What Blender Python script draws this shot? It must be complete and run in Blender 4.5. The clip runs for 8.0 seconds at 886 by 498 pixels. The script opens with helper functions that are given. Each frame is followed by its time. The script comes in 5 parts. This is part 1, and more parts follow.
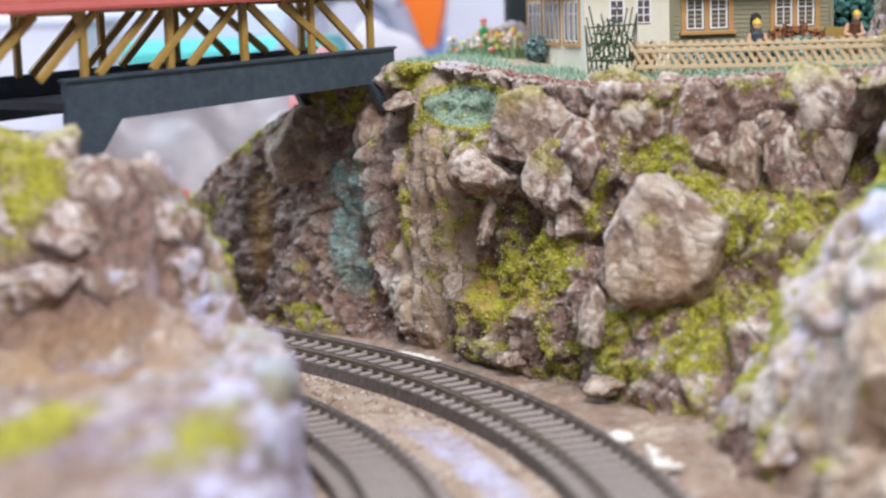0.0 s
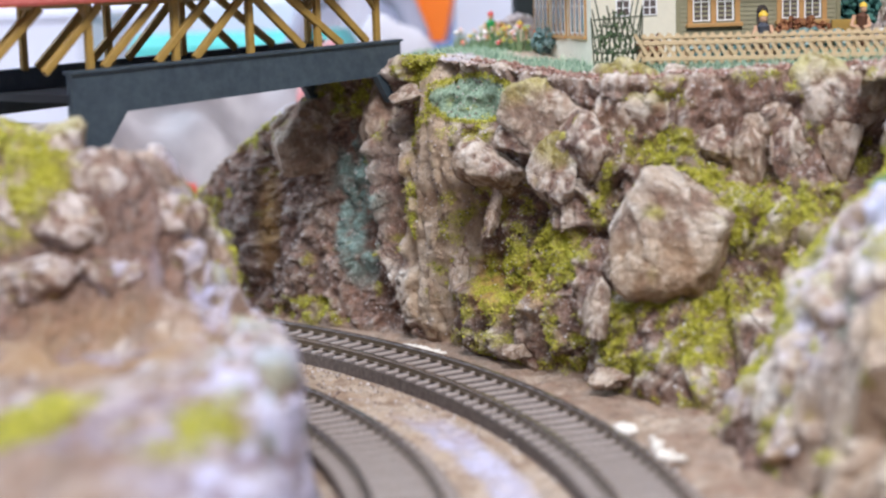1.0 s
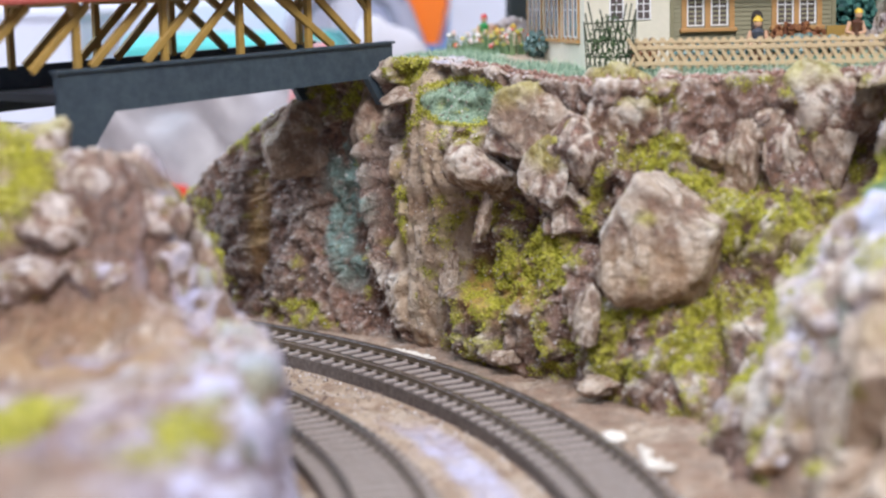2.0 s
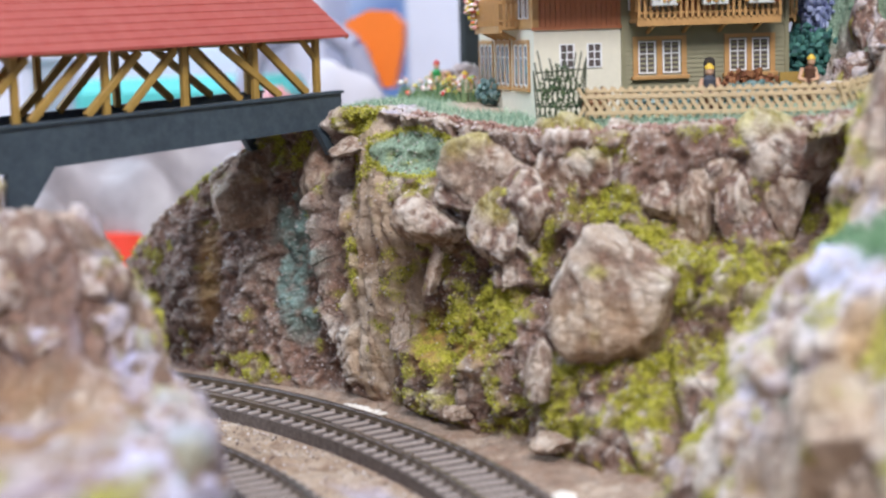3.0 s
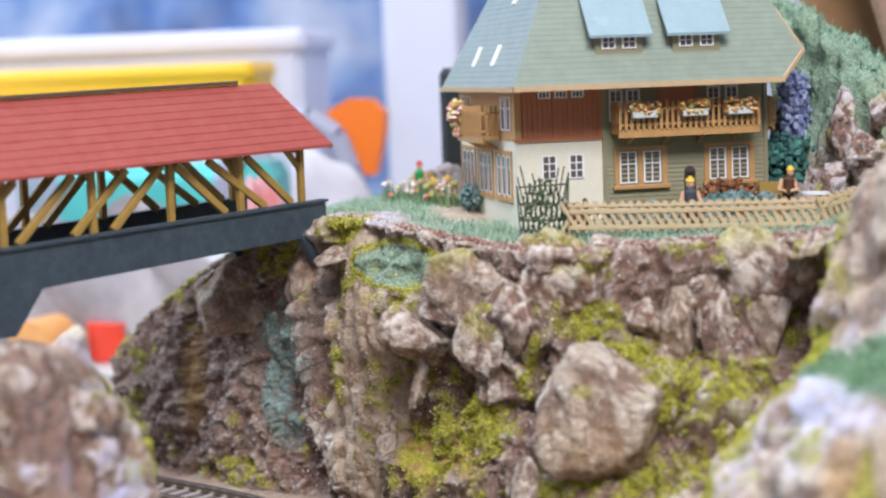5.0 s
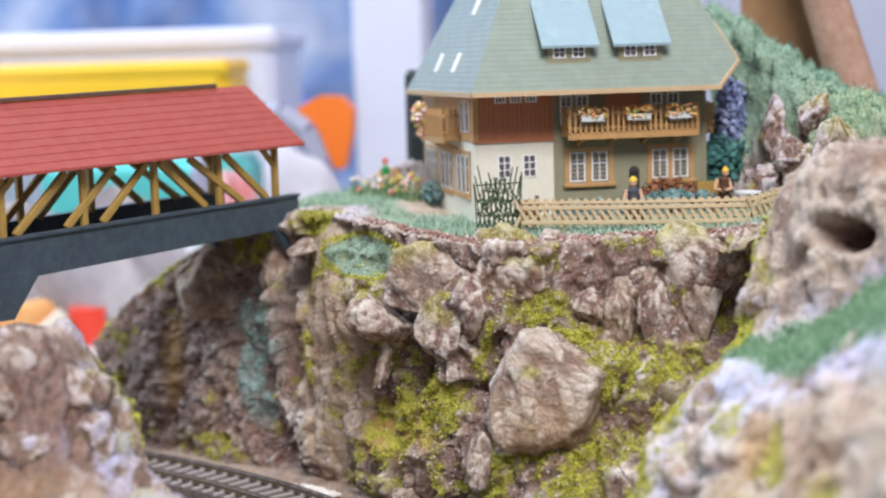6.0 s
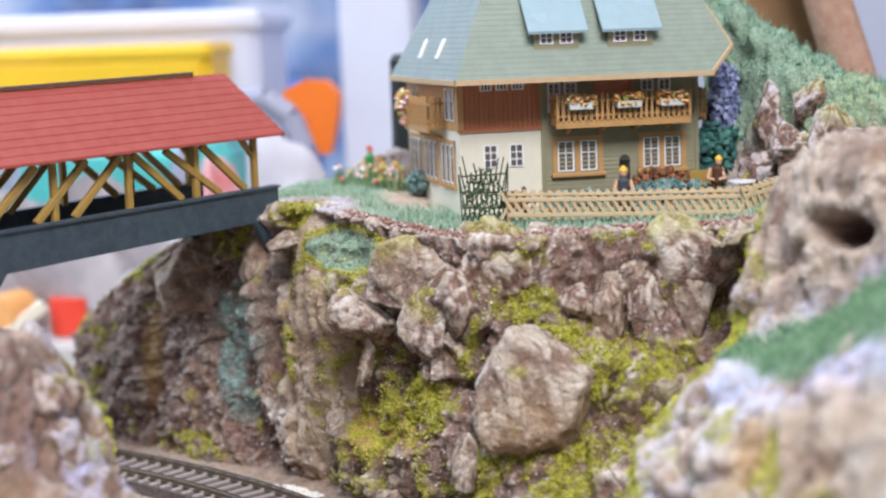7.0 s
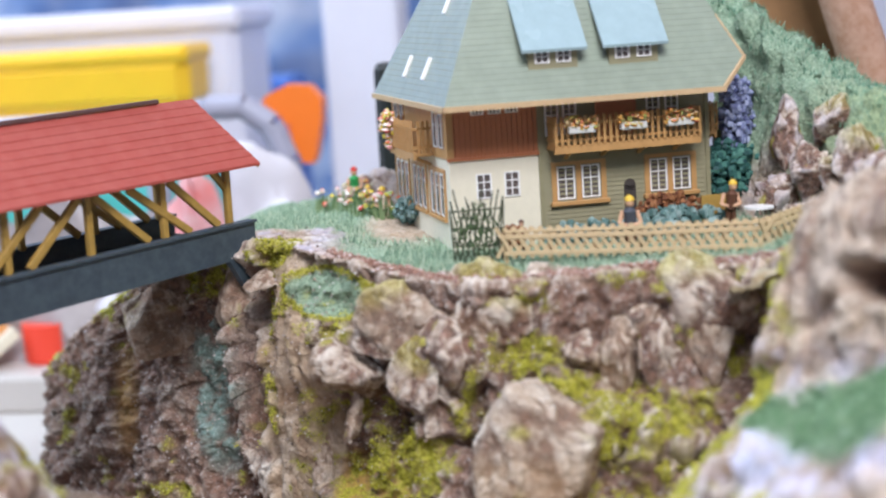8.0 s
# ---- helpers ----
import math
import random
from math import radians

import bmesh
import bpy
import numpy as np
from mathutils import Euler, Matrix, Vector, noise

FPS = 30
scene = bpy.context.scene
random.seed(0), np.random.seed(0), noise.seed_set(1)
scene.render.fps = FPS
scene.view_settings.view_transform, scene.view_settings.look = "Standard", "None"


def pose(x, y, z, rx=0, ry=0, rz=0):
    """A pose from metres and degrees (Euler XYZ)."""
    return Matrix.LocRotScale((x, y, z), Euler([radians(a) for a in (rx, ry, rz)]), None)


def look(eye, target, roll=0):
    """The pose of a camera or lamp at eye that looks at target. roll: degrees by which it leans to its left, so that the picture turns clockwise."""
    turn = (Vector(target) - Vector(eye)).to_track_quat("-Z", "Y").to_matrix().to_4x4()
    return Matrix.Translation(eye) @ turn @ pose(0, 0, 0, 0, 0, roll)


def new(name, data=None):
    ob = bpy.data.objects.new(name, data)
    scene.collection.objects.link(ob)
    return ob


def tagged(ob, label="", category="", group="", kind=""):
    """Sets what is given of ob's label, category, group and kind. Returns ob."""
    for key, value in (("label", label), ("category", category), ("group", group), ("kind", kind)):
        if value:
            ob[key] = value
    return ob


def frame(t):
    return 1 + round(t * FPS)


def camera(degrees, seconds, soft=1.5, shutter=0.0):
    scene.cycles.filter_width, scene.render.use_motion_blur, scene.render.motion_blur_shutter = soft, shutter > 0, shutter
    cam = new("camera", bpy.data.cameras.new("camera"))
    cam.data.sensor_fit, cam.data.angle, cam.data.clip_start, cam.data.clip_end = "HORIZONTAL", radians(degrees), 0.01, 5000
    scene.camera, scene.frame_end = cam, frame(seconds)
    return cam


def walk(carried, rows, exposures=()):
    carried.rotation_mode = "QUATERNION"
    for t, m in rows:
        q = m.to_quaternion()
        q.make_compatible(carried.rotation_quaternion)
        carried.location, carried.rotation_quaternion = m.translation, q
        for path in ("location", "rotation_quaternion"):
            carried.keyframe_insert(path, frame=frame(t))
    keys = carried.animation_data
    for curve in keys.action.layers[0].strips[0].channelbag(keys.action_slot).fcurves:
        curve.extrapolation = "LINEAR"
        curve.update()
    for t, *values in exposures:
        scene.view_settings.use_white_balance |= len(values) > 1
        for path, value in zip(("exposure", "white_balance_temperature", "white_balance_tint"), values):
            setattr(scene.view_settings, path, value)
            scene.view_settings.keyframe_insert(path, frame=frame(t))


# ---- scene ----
MM = 0.001
cam = camera(30.0, 8.0, soft=2.3)
cam.data.dof.use_dof = True
cam.data.dof.focus_distance = 0.64
cam.data.dof.aperture_fstop = 6.8
PATH = [
    (0, (0.0253, -0.1767, 0.1374), (-0.0863, 0.4062, 0.0495), -1.78),
    (0.5, (0.0265, -0.1791, 0.1361), (-0.0872, 0.4031, 0.0461), -2.08),
    (1, (0.0283, -0.1763, 0.1361), (-0.0882, 0.4055, 0.0468), -1.84),
    (2.5, (0.0314, -0.1659, 0.1358), (-0.0822, 0.4169, 0.0499), -1.12),
    (3, (0.0361, -0.1573, 0.1422), (-0.0696, 0.4282, 0.0647), -1.76),
    (3.5, (0.0342, -0.1462, 0.1490), (-0.0654, 0.4407, 0.0736), -1.89),
    (4, (0.0270, -0.1446, 0.1541), (-0.0701, 0.4432, 0.0830), -2.20),
    (4.5, (0.0290, -0.1414, 0.1617), (-0.0718, 0.4468, 0.0997), -2.19),
    (6, (0.0456, -0.2115, 0.1778), (-0.0407, 0.3783, 0.1089), -1.63),
    (6.5, (0.0462, -0.2050, 0.1762), (-0.0393, 0.3846, 0.1050), -1.56),
    (7, (0.0471, -0.1891, 0.1825), (-0.0378, 0.3997, 0.1044), -1.96),
    (7.5, (0.0468, -0.1611, 0.1939), (-0.0383, 0.4266, 0.1082), -2.51),
    (8, (0.0429, -0.1312, 0.2040), (-0.0419, 0.4555, 0.1116), -3.44),
]
walk(cam, [(t, look(eye, target, roll)) for t, eye, target, roll in PATH], exposures=[(0.0, -0.12), (8.0, -0.12)])

# ---- light: a bright exhibition hall, soft cool-white lamps added out of view ----
world = bpy.data.worlds.new("hall_air")
scene.world = world
world.use_nodes = True
world.node_tree.nodes["Background"].inputs[0].default_value = (0.75, 0.85, 1.0, 1)
world.node_tree.nodes["Background"].inputs[1].default_value = 0.6


def added_lamp(name, place, target, size, watts, colour):
    data = bpy.data.lights.new(name, "AREA")
    data.shape, data.size, data.size_y, data.energy, data.color = "RECTANGLE", size[0], size[1], watts, colour
    ob = new(name, data)
    ob.matrix_world = look(place, target)
    return ob


# Added key lamp in front, brightens the cliff face.
added_lamp("ceiling_light_panel", (0.3, -0.75, 1.4), (-0.05, 0.45, 0.05), (0.8, 0.6), 48, (0.915, 0.925, 1.0))
# Bluish lamp added for window light from the left; no window built.
added_lamp("ceiling_light_panel", (-1.3, 0.6, 1.3), (-0.05, 0.5, 0.1), (0.9, 1.3), 37, (0.64, 0.80, 1.0))
# Added lamp that brightens the stands in the background.
added_lamp("ceiling_light_panel", (-0.5, 1.3, 1.62), (-0.35, 1.2, 0.0), (1.6, 0.9), 11, (0.90, 0.95, 1.0))


# ---- materials ----
def material(name, build):
    m = bpy.data.materials.new(name)
    m.use_nodes = True
    nt = m.node_tree
    build(nt, nt.nodes["Principled BSDF"])
    return m


def node(nt, kind, **props):
    n = nt.nodes.new(kind)
    for k, v in props.items():
        if k in n.inputs:
            n.inputs[k].default_value = v
    return n


def noise_tex(nt, scale, detail=6.0, rough=0.6, distortion=0.0):
    tc = nt.nodes.new("ShaderNodeTexCoord")
    n = node(nt, "ShaderNodeTexNoise", Scale=scale, Detail=detail, Roughness=rough, Distortion=distortion)
    nt.links.new(tc.outputs["Object"], n.inputs["Vector"])
    return n.outputs["Fac"]


def ramp(nt, fac, stops):
    r = nt.nodes.new("ShaderNodeValToRGB")
    e = r.color_ramp.elements
    while len(e) < len(stops):
        e.new(0.5)
    for el, (p, c) in zip(e, stops):
        el.position, el.color = p, (*c, 1)
    nt.links.new(fac, r.inputs[0])
    return r.outputs[0]


def mix(nt, fac, a, b, mode="MIX"):
    m = nt.nodes.new("ShaderNodeMix")
    m.data_type, m.blend_type = "RGBA", mode
    for socket, v in ((m.inputs[0], fac), (m.inputs[6], a), (m.inputs[7], b)):
        if isinstance(v, (int, float)):
            socket.default_value = v
        elif isinstance(v, tuple):
            socket.default_value = (*v, 1)
        else:
            nt.links.new(v, socket)
    return m.outputs[2]


def maths(nt, op, a, b=0.0):
    m = nt.nodes.new("ShaderNodeMath")
    m.operation = op
    for socket, v in ((m.inputs[0], a), (m.inputs[1], b)):
        if isinstance(v, (int, float)):
            socket.default_value = v
        else:
            nt.links.new(v, socket)
    return m.outputs[0]


def bump(nt, bsdf, height, strength, distance):
    b = node(nt, "ShaderNodeBump", Strength=strength, Distance=distance)
    nt.links.new(height, b.inputs["Height"])
    nt.links.new(b.outputs[0], bsdf.inputs["Normal"])


def painted(name, colour, rough=0.5, metal=0.0, vary=0.25, scale=300.0, relief=0.0002, wear=None):
    """Paint or plastic with grain at two sizes."""
    def build(nt, bsdf):
        big, fine = noise_tex(nt, scale * 0.15, 3), noise_tex(nt, scale, 5)
        dark = tuple(c * (1 - vary) for c in colour)
        light = tuple(min(1, c * (1 + vary)) for c in colour)
        col = mix(nt, big, dark, light)
        col = mix(nt, ramp(nt, fine, [(0.35, (0, 0, 0)), (0.75, (1, 1, 1))]), col, wear or light)
        if wear is None:
            col = mix(nt, 0.5, col, mix(nt, fine, dark, light))
        nt.links.new(col, bsdf.inputs["Base Color"])
        nt.links.new(maths(nt, "ADD", maths(nt, "MULTIPLY", big, 0.25), rough - 0.12), bsdf.inputs["Roughness"])
        bsdf.inputs["Metallic"].default_value = metal
        if relief:
            bump(nt, bsdf, fine, 0.5, relief)
    return material(name, build)


def attribute(nt, name):
    a = nt.nodes.new("ShaderNodeAttribute")
    a.attribute_name = name
    return a.outputs["Fac"]


def long_grain(nt):
    """Brushed grain that runs down the rock."""
    co, mp = node(nt, "ShaderNodeTexCoord"), node(nt, "ShaderNodeMapping")
    mp.inputs["Scale"].default_value = (1.0, 1.0, 0.38)
    nt.links.new(co.outputs["Object"], mp.inputs["Vector"])
    t = node(nt, "ShaderNodeTexNoise")
    t.inputs["Scale"].default_value = 210
    t.inputs["Detail"].default_value = 7
    t.inputs["Roughness"].default_value = 0.7
    t.inputs["Distortion"].default_value = 1.2
    nt.links.new(mp.outputs["Vector"], t.inputs["Vector"])
    return t.outputs["Fac"]


def crease_lines(nt, scale):
    """Distance to the nearest crease of a bent, faceted net."""
    co = node(nt, "ShaderNodeTexCoord")
    warp = node(nt, "ShaderNodeTexNoise", Scale=scale * 0.9, Detail=4.0, Roughness=0.6)
    nt.links.new(co.outputs["Object"], warp.inputs["Vector"])
    off = nt.nodes.new("ShaderNodeVectorMath")
    off.operation = "MULTIPLY_ADD"
    nt.links.new(warp.outputs["Color"], off.inputs[0])
    off.inputs[1].default_value = (1.1 / scale,) * 3
    nt.links.new(co.outputs["Object"], off.inputs[2])
    v = node(nt, "ShaderNodeTexVoronoi", Scale=scale)
    v.feature = "DISTANCE_TO_EDGE"
    nt.links.new(off.outputs[0], v.inputs["Vector"])
    return v.outputs["Distance"]


def rock_nodes(nt, bsdf):
    """Cast plaster rock: browns and greys, drybrushed crests, washes and moss by the painter's masks; crease shade is
    painted in.
    """
    n1, n2, n3 = noise_tex(nt, 45, 7, 0.7, 0.6), noise_tex(nt, 170, 7, 0.75, 0.9), noise_tex(nt, 800, 5, 0.75)
    grain = long_grain(nt)
    base = ramp(nt, n1, [(0.32, (0.17, 0.09, 0.062)), (0.44, (0.37, 0.23, 0.16)), (0.56, (0.58, 0.42, 0.30)), (0.68, (0.76, 0.64, 0.52))])
    base = mix(nt, 0.5, base, ramp(nt, grain, [(0.34, (0.13, 0.07, 0.052)), (0.48, (0.47, 0.345, 0.255)), (0.62, (0.80, 0.71, 0.61))]))
    n0 = noise_tex(nt, 26, 4, 0.6, 0.8)
    base = mix(nt, maths(nt, "MULTIPLY", ramp(nt, n0, [(0.52, (0, 0, 0)), (0.62, (1, 1, 1))]), 0.45), base, (0.30, 0.145, 0.09))
    base = mix(nt, maths(nt, "MULTIPLY", ramp(nt, n0, [(0.36, (1, 1, 1)), (0.46, (0, 0, 0))]), 0.45), base, (0.40, 0.345, 0.32))
    dry = maths(nt, "MULTIPLY", attribute(nt, "dry"), ramp(nt, n2, [(0.37, (0, 0, 0)), (0.53, (1, 1, 1))]))
    base = mix(nt, dry, base, ramp(nt, n1, [(0.4, (0.60, 0.47, 0.35)), (0.6, (0.82, 0.75, 0.66))]))
    # Dark brown for soil and for shade painted into hollows.
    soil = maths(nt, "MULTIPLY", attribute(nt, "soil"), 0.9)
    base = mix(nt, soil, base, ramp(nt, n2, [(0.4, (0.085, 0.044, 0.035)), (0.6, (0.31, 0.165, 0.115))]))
    # Drybrushed raised edges: a pale highlight put into the colour.
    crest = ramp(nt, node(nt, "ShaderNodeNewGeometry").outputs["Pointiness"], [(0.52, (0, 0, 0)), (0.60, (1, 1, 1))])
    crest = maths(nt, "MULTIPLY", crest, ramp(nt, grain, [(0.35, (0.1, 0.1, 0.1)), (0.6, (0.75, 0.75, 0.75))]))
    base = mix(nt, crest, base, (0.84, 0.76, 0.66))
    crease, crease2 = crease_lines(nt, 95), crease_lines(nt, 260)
    # Shade painted into the creases as dark brown lines.
    crease_shade = maths(nt, "MULTIPLY", ramp(nt, crease, [(0.0, (1, 1, 1)), (0.09, (0, 0, 0))]), ramp(nt, n1, [(0.42, (0, 0, 0)), (0.56, (1, 1, 1))]))
    base = mix(nt, maths(nt, "MULTIPLY", crease_shade, 0.7), base, (0.085, 0.05, 0.04))
    crease_shade2 = maths(nt, "MULTIPLY", ramp(nt, crease2, [(0.0, (1, 1, 1)), (0.08, (0, 0, 0))]), ramp(nt, n2, [(0.45, (0, 0, 0)), (0.58, (1, 1, 1))]))
    base = mix(nt, maths(nt, "MULTIPLY", crease_shade2, 0.4), base, (0.14, 0.085, 0.06))
    speck = ramp(nt, n3, [(0.57, (0, 0, 0)), (0.64, (1, 1, 1))])
    base = mix(nt, maths(nt, "MULTIPLY", speck, 0.5), base, (0.76, 0.69, 0.64))
    base = mix(nt, maths(nt, "MULTIPLY", attribute(nt, "lilac"), ramp(nt, n2, [(0.36, (0.25, 0.25, 0.25)), (0.55, (0.9, 0.9, 0.9))])), base, (0.68, 0.66, 0.86))
    base = mix(nt, maths(nt, "MULTIPLY", attribute(nt, "sand"), ramp(nt, grain, [(0.35, (0.65, 0.65, 0.65)), (0.6, (0.95, 0.95, 0.95))])), base, ramp(nt, n1, [(0.36, (0.34, 0.215, 0.13)), (0.46, (0.54, 0.39, 0.26)), (0.64, (0.68, 0.55, 0.42))]))
    base = mix(nt, maths(nt, "MULTIPLY", attribute(nt, "ochre"), ramp(nt, n3, [(0.3, (0.3, 0.3, 0.3)), (0.6, (1, 1, 1))])), base, (0.52, 0.29, 0.08))
    base = mix(nt, maths(nt, "MULTIPLY", attribute(nt, "teal"), ramp(nt, n2, [(0.3, (0.4, 0.4, 0.4)), (0.6, (1, 1, 1))])), base, ramp(nt, n3, [(0.35, (0.10, 0.19, 0.165)), (0.65, (0.34, 0.46, 0.41))]))
    grass = ramp(nt, n3, [(0.3, (0.15, 0.23, 0.15)), (0.55, (0.31, 0.42, 0.29)), (0.75, (0.52, 0.60, 0.43))])
    base = mix(nt, attribute(nt, "grass"), base, grass)
    green = ramp(nt, n3, [(0.3, (0.16, 0.155, 0.015)), (0.5, (0.40, 0.37, 0.03)), (0.7, (0.64, 0.57, 0.10))])
    base = mix(nt, maths(nt, "MULTIPLY", attribute(nt, "moss"), ramp(nt, n2, [(0.36, (0.35, 0.35, 0.35)), (0.52, (1, 1, 1))])), base, green)
    nt.links.new(base, bsdf.inputs["Base Color"])
    bsdf.inputs["Roughness"].default_value = 0.8
    bsdf.inputs["Specular IOR Level"].default_value = 0.35
    folds = maths(nt, "ADD", maths(nt, "MINIMUM", crease, 0.25), maths(nt, "MULTIPLY", maths(nt, "MINIMUM", crease2, 0.2), 0.6))
    bump(nt, bsdf, maths(nt, "ADD", maths(nt, "MULTIPLY", folds, 2.2), maths(nt, "ADD", grain, maths(nt, "MULTIPLY", n3, 0.6))), 0.9, 0.0014)


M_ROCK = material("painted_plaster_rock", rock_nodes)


# ---- building helpers ----
def mesh_object(name, verts, faces, mat, smooth=True):
    me = bpy.data.meshes.new(name)
    me.from_pydata(verts, [], faces)
    me.materials.append(mat)
    if smooth:
        me.polygons.foreach_set("use_smooth", [True] * len(me.polygons))
    me.update()
    return new(name, me)


def masks(ob, table):
    for name, values in table.items():
        a = ob.data.attributes.new(name, "FLOAT", "POINT")
        a.data.foreach_set("value", np.asarray(values, dtype=np.float32))


def curve_at(points, s):
    """A smooth curve through a few control points, s from 0 to 1."""
    pts = np.asarray(points, float)
    n = len(pts) - 1
    k = min(int(s * n), n - 1)
    u = s * n - k
    p0, p1, p2, p3 = pts[max(k - 1, 0)], pts[k], pts[k + 1], pts[min(k + 2, n)]
    return 0.5 * (2 * p1 + (p2 - p0) * u + (2 * p0 - 5 * p1 + 4 * p2 - p3) * u * u + (3 * p1 - p0 - 3 * p2 + p3) * u ** 3)


def blob(p, centre, radii):
    """1 in the middle of an ellipsoid, 0 outside."""
    d = sum(((p[i] - centre[i]) / radii[i]) ** 2 for i in range(3))
    return max(0.0, 1.0 - d) if d < 1 else 0.0


def step(a, b, x):
    u = min(1.0, max(0.0, (x - a) / (b - a)))
    return u * u * (3 - 2 * u)


def crag(p, size, seed):
    """Broken-rock relief, about -1 to 1, of the given size in metres: tilted facets, taller than wide, with creases between."""
    q = Vector((p[0], p[1], p[2] * 0.55)) / size + Vector((seed * 7.3, seed * 3.1, seed * 5.7))
    q += 0.25 * noise.noise_vector(q * 1.3)
    d, pts = noise.voronoi(q)
    tilt = noise.noise_vector(pts[0] * 3.7 + Vector((0.37, 0.61, 0.13)))
    edge = step(0.0, 0.13, d[1] - d[0])
    h = (q - pts[0]).dot(tilt.normalized()) if tilt.length > 1e-6 else 0.0
    return edge * (1.5 * h + 0.9 * noise.noise(pts[0] * 5.1)) - 0.4 * (1 - edge) + 0.1


def crumple(p, size, seed):
    """Creased-foil relief, about -1 to 1: sharp crests with soft hollows between."""
    q = Vector(p) / size + Vector((seed * 3.3, seed * 1.7, seed * 2.9))
    q += 0.5 * noise.noise_vector(q * 0.7)
    return 1.0 - 3.0 * abs(noise.noise(q)) - 0.9 * abs(noise.noise(q * 2.3 + Vector((5, 1, 8))))


class Shape:
    """A small mesh maker in millimetres."""
    def __init__(self):
        self.v, self.f = [], []

    def add(self, verts, faces, m=None):
        k = len(self.v)
        self.v += [tuple((m @ Vector(v)) if m is not None else v) for v in verts]
        self.f += [tuple(i + k for i in f) for f in faces]
        return self

    def box(self, lo, hi, m=None, bevel=0.0):
        (a, b, c), (d, e, f) = lo, hi
        if bevel <= 0:
            vs = [(x, y, z) for z in (c, f) for x, y in ((a, b), (d, b), (d, e), (a, e))]
            fs = [(3, 2, 1, 0), (4, 5, 6, 7), (0, 1, 5, 4), (1, 2, 6, 5), (2, 3, 7, 6), (3, 0, 4, 7)]
            return self.add(vs, fs, m)
        k = bevel
        ring = lambda g, z: [(a + g, b + k, z), (a + k, b + g, z), (d - k, b + g, z), (d - g, b + k, z), (d - g, e - k, z), (d - k, e - g, z), (a + k, e - g, z), (a + g, e - k, z)]
        vs = ring(k * 0.6, c) + ring(0, c + k) + ring(0, f - k) + ring(k * 0.6, f)
        fs = [tuple(range(7, -1, -1)), tuple(range(24, 32))]
        for r in range(3):
            fs += [(r * 8 + i, r * 8 + (i + 1) % 8, r * 8 + 8 + (i + 1) % 8, r * 8 + 8 + i) for i in range(8)]
        return self.add(vs, fs, m)

    def beam(self, p, q, w, h):
        """A squared bar from p to q, w wide across and h high."""
        p, q = Vector(p), Vector(q)
        x = (q - p).normalized()
        up = Vector((0, 0, 1)) if abs(x.z) < 0.95 else Vector((0, 1, 0))
        y = up.cross(x).normalized()
        z = x.cross(y)
        m = Matrix((x, y, z)).transposed().to_4x4()
        m.translation = p
        return self.box((0, -w / 2, -h / 2), ((q - p).length, w / 2, h / 2), m, bevel=min(w, h) * 0.15)

    def tube(self, p, q, r0, r1, n=16, caps=True):
        p, q = Vector(p), Vector(q)
        x = (q - p).normalized()
        y = x.orthogonal().normalized()
        z = x.cross(y)
        vs = [tuple(c + (y * math.cos(i * math.tau / n) + z * math.sin(i * math.tau / n)) * r) for c, r in ((p, r0), (q, r1)) for i in range(n)]
        fs = [(i, (i + 1) % n, n + (i + 1) % n, n + i) for i in range(n)]
        if caps:
            fs += [tuple(range(n - 1, -1, -1)), tuple(range(n, 2 * n))]
        return self.add(vs, fs)

    def lathe(self, base, axis, profile, n=20):
        """Rings of (distance along the axis, radius)."""
        p, x = Vector(base), Vector(axis).normalized()
        y = x.orthogonal().normalized()
        z = x.cross(y)
        vs = [tuple(p + x * d + (y * math.cos(i * math.tau / n) + z * math.sin(i * math.tau / n)) * r) for d, r in profile for i in range(n)]
        fs = [(j * n + i, j * n + (i + 1) % n, (j + 1) * n + (i + 1) % n, (j + 1) * n + i) for j in range(len(profile) - 1) for i in range(n)]
        fs += [tuple(range(n - 1, -1, -1)), tuple(range((len(profile) - 1) * n, len(profile) * n))]
        return self.add(vs, fs)

    def lump(self, centre, radii, seed=0, rough=0.25, rings=7, n=10):
        """An uneven rounded lump."""
        c = Vector(centre)
        vs, fs = [], []
        for j in range(1, rings):
            for i in range(n):
                a, b = math.pi * j / rings, math.tau * i / n
                d = Vector((math.sin(a) * math.cos(b), math.sin(a) * math.sin(b), math.cos(a)))
                k = 1 + rough * noise.noise(d * 1.8 + Vector((seed * 3.7, seed, seed * 1.3)))
                vs.append(tuple(c + Vector((d.x * radii[0], d.y * radii[1], d.z * radii[2])) * k))
        top, bot = len(vs), len(vs) + 1
        vs += [tuple(c + Vector((0, 0, radii[2]))), tuple(c - Vector((0, 0, radii[2])))]
        for j in range(rings - 2):
            fs += [(j * n + i, (j + 1) * n + i, (j + 1) * n + (i + 1) % n, j * n + (i + 1) % n) for i in range(n)]
        fs += [(top, i, (i + 1) % n) for i in range(n)] + [(bot, (rings - 2) * n + (i + 1) % n, (rings - 2) * n + i) for i in range(n)]
        return self.add(vs, fs)


def part(name, shape, mat, parent=None, label="", smooth=False):
    """Links a Shape as one mesh object under a thing or a part; a top-level one is given in the world's millimetres."""
    me = bpy.data.meshes.new(name)
    me.from_pydata([(x * MM, y * MM, z * MM) for x, y, z in shape.v], [], shape.f)
    me.materials.append(mat)
    if smooth:
        me.polygons.foreach_set("use_smooth", [True] * len(me.polygons))
        me.set_sharp_from_angle(angle=radians(40))
    me.update()
    ob = new(name, me)
    if parent is not None:
        ob.parent = parent
    if label:
        ob["label"] = label
    return ob


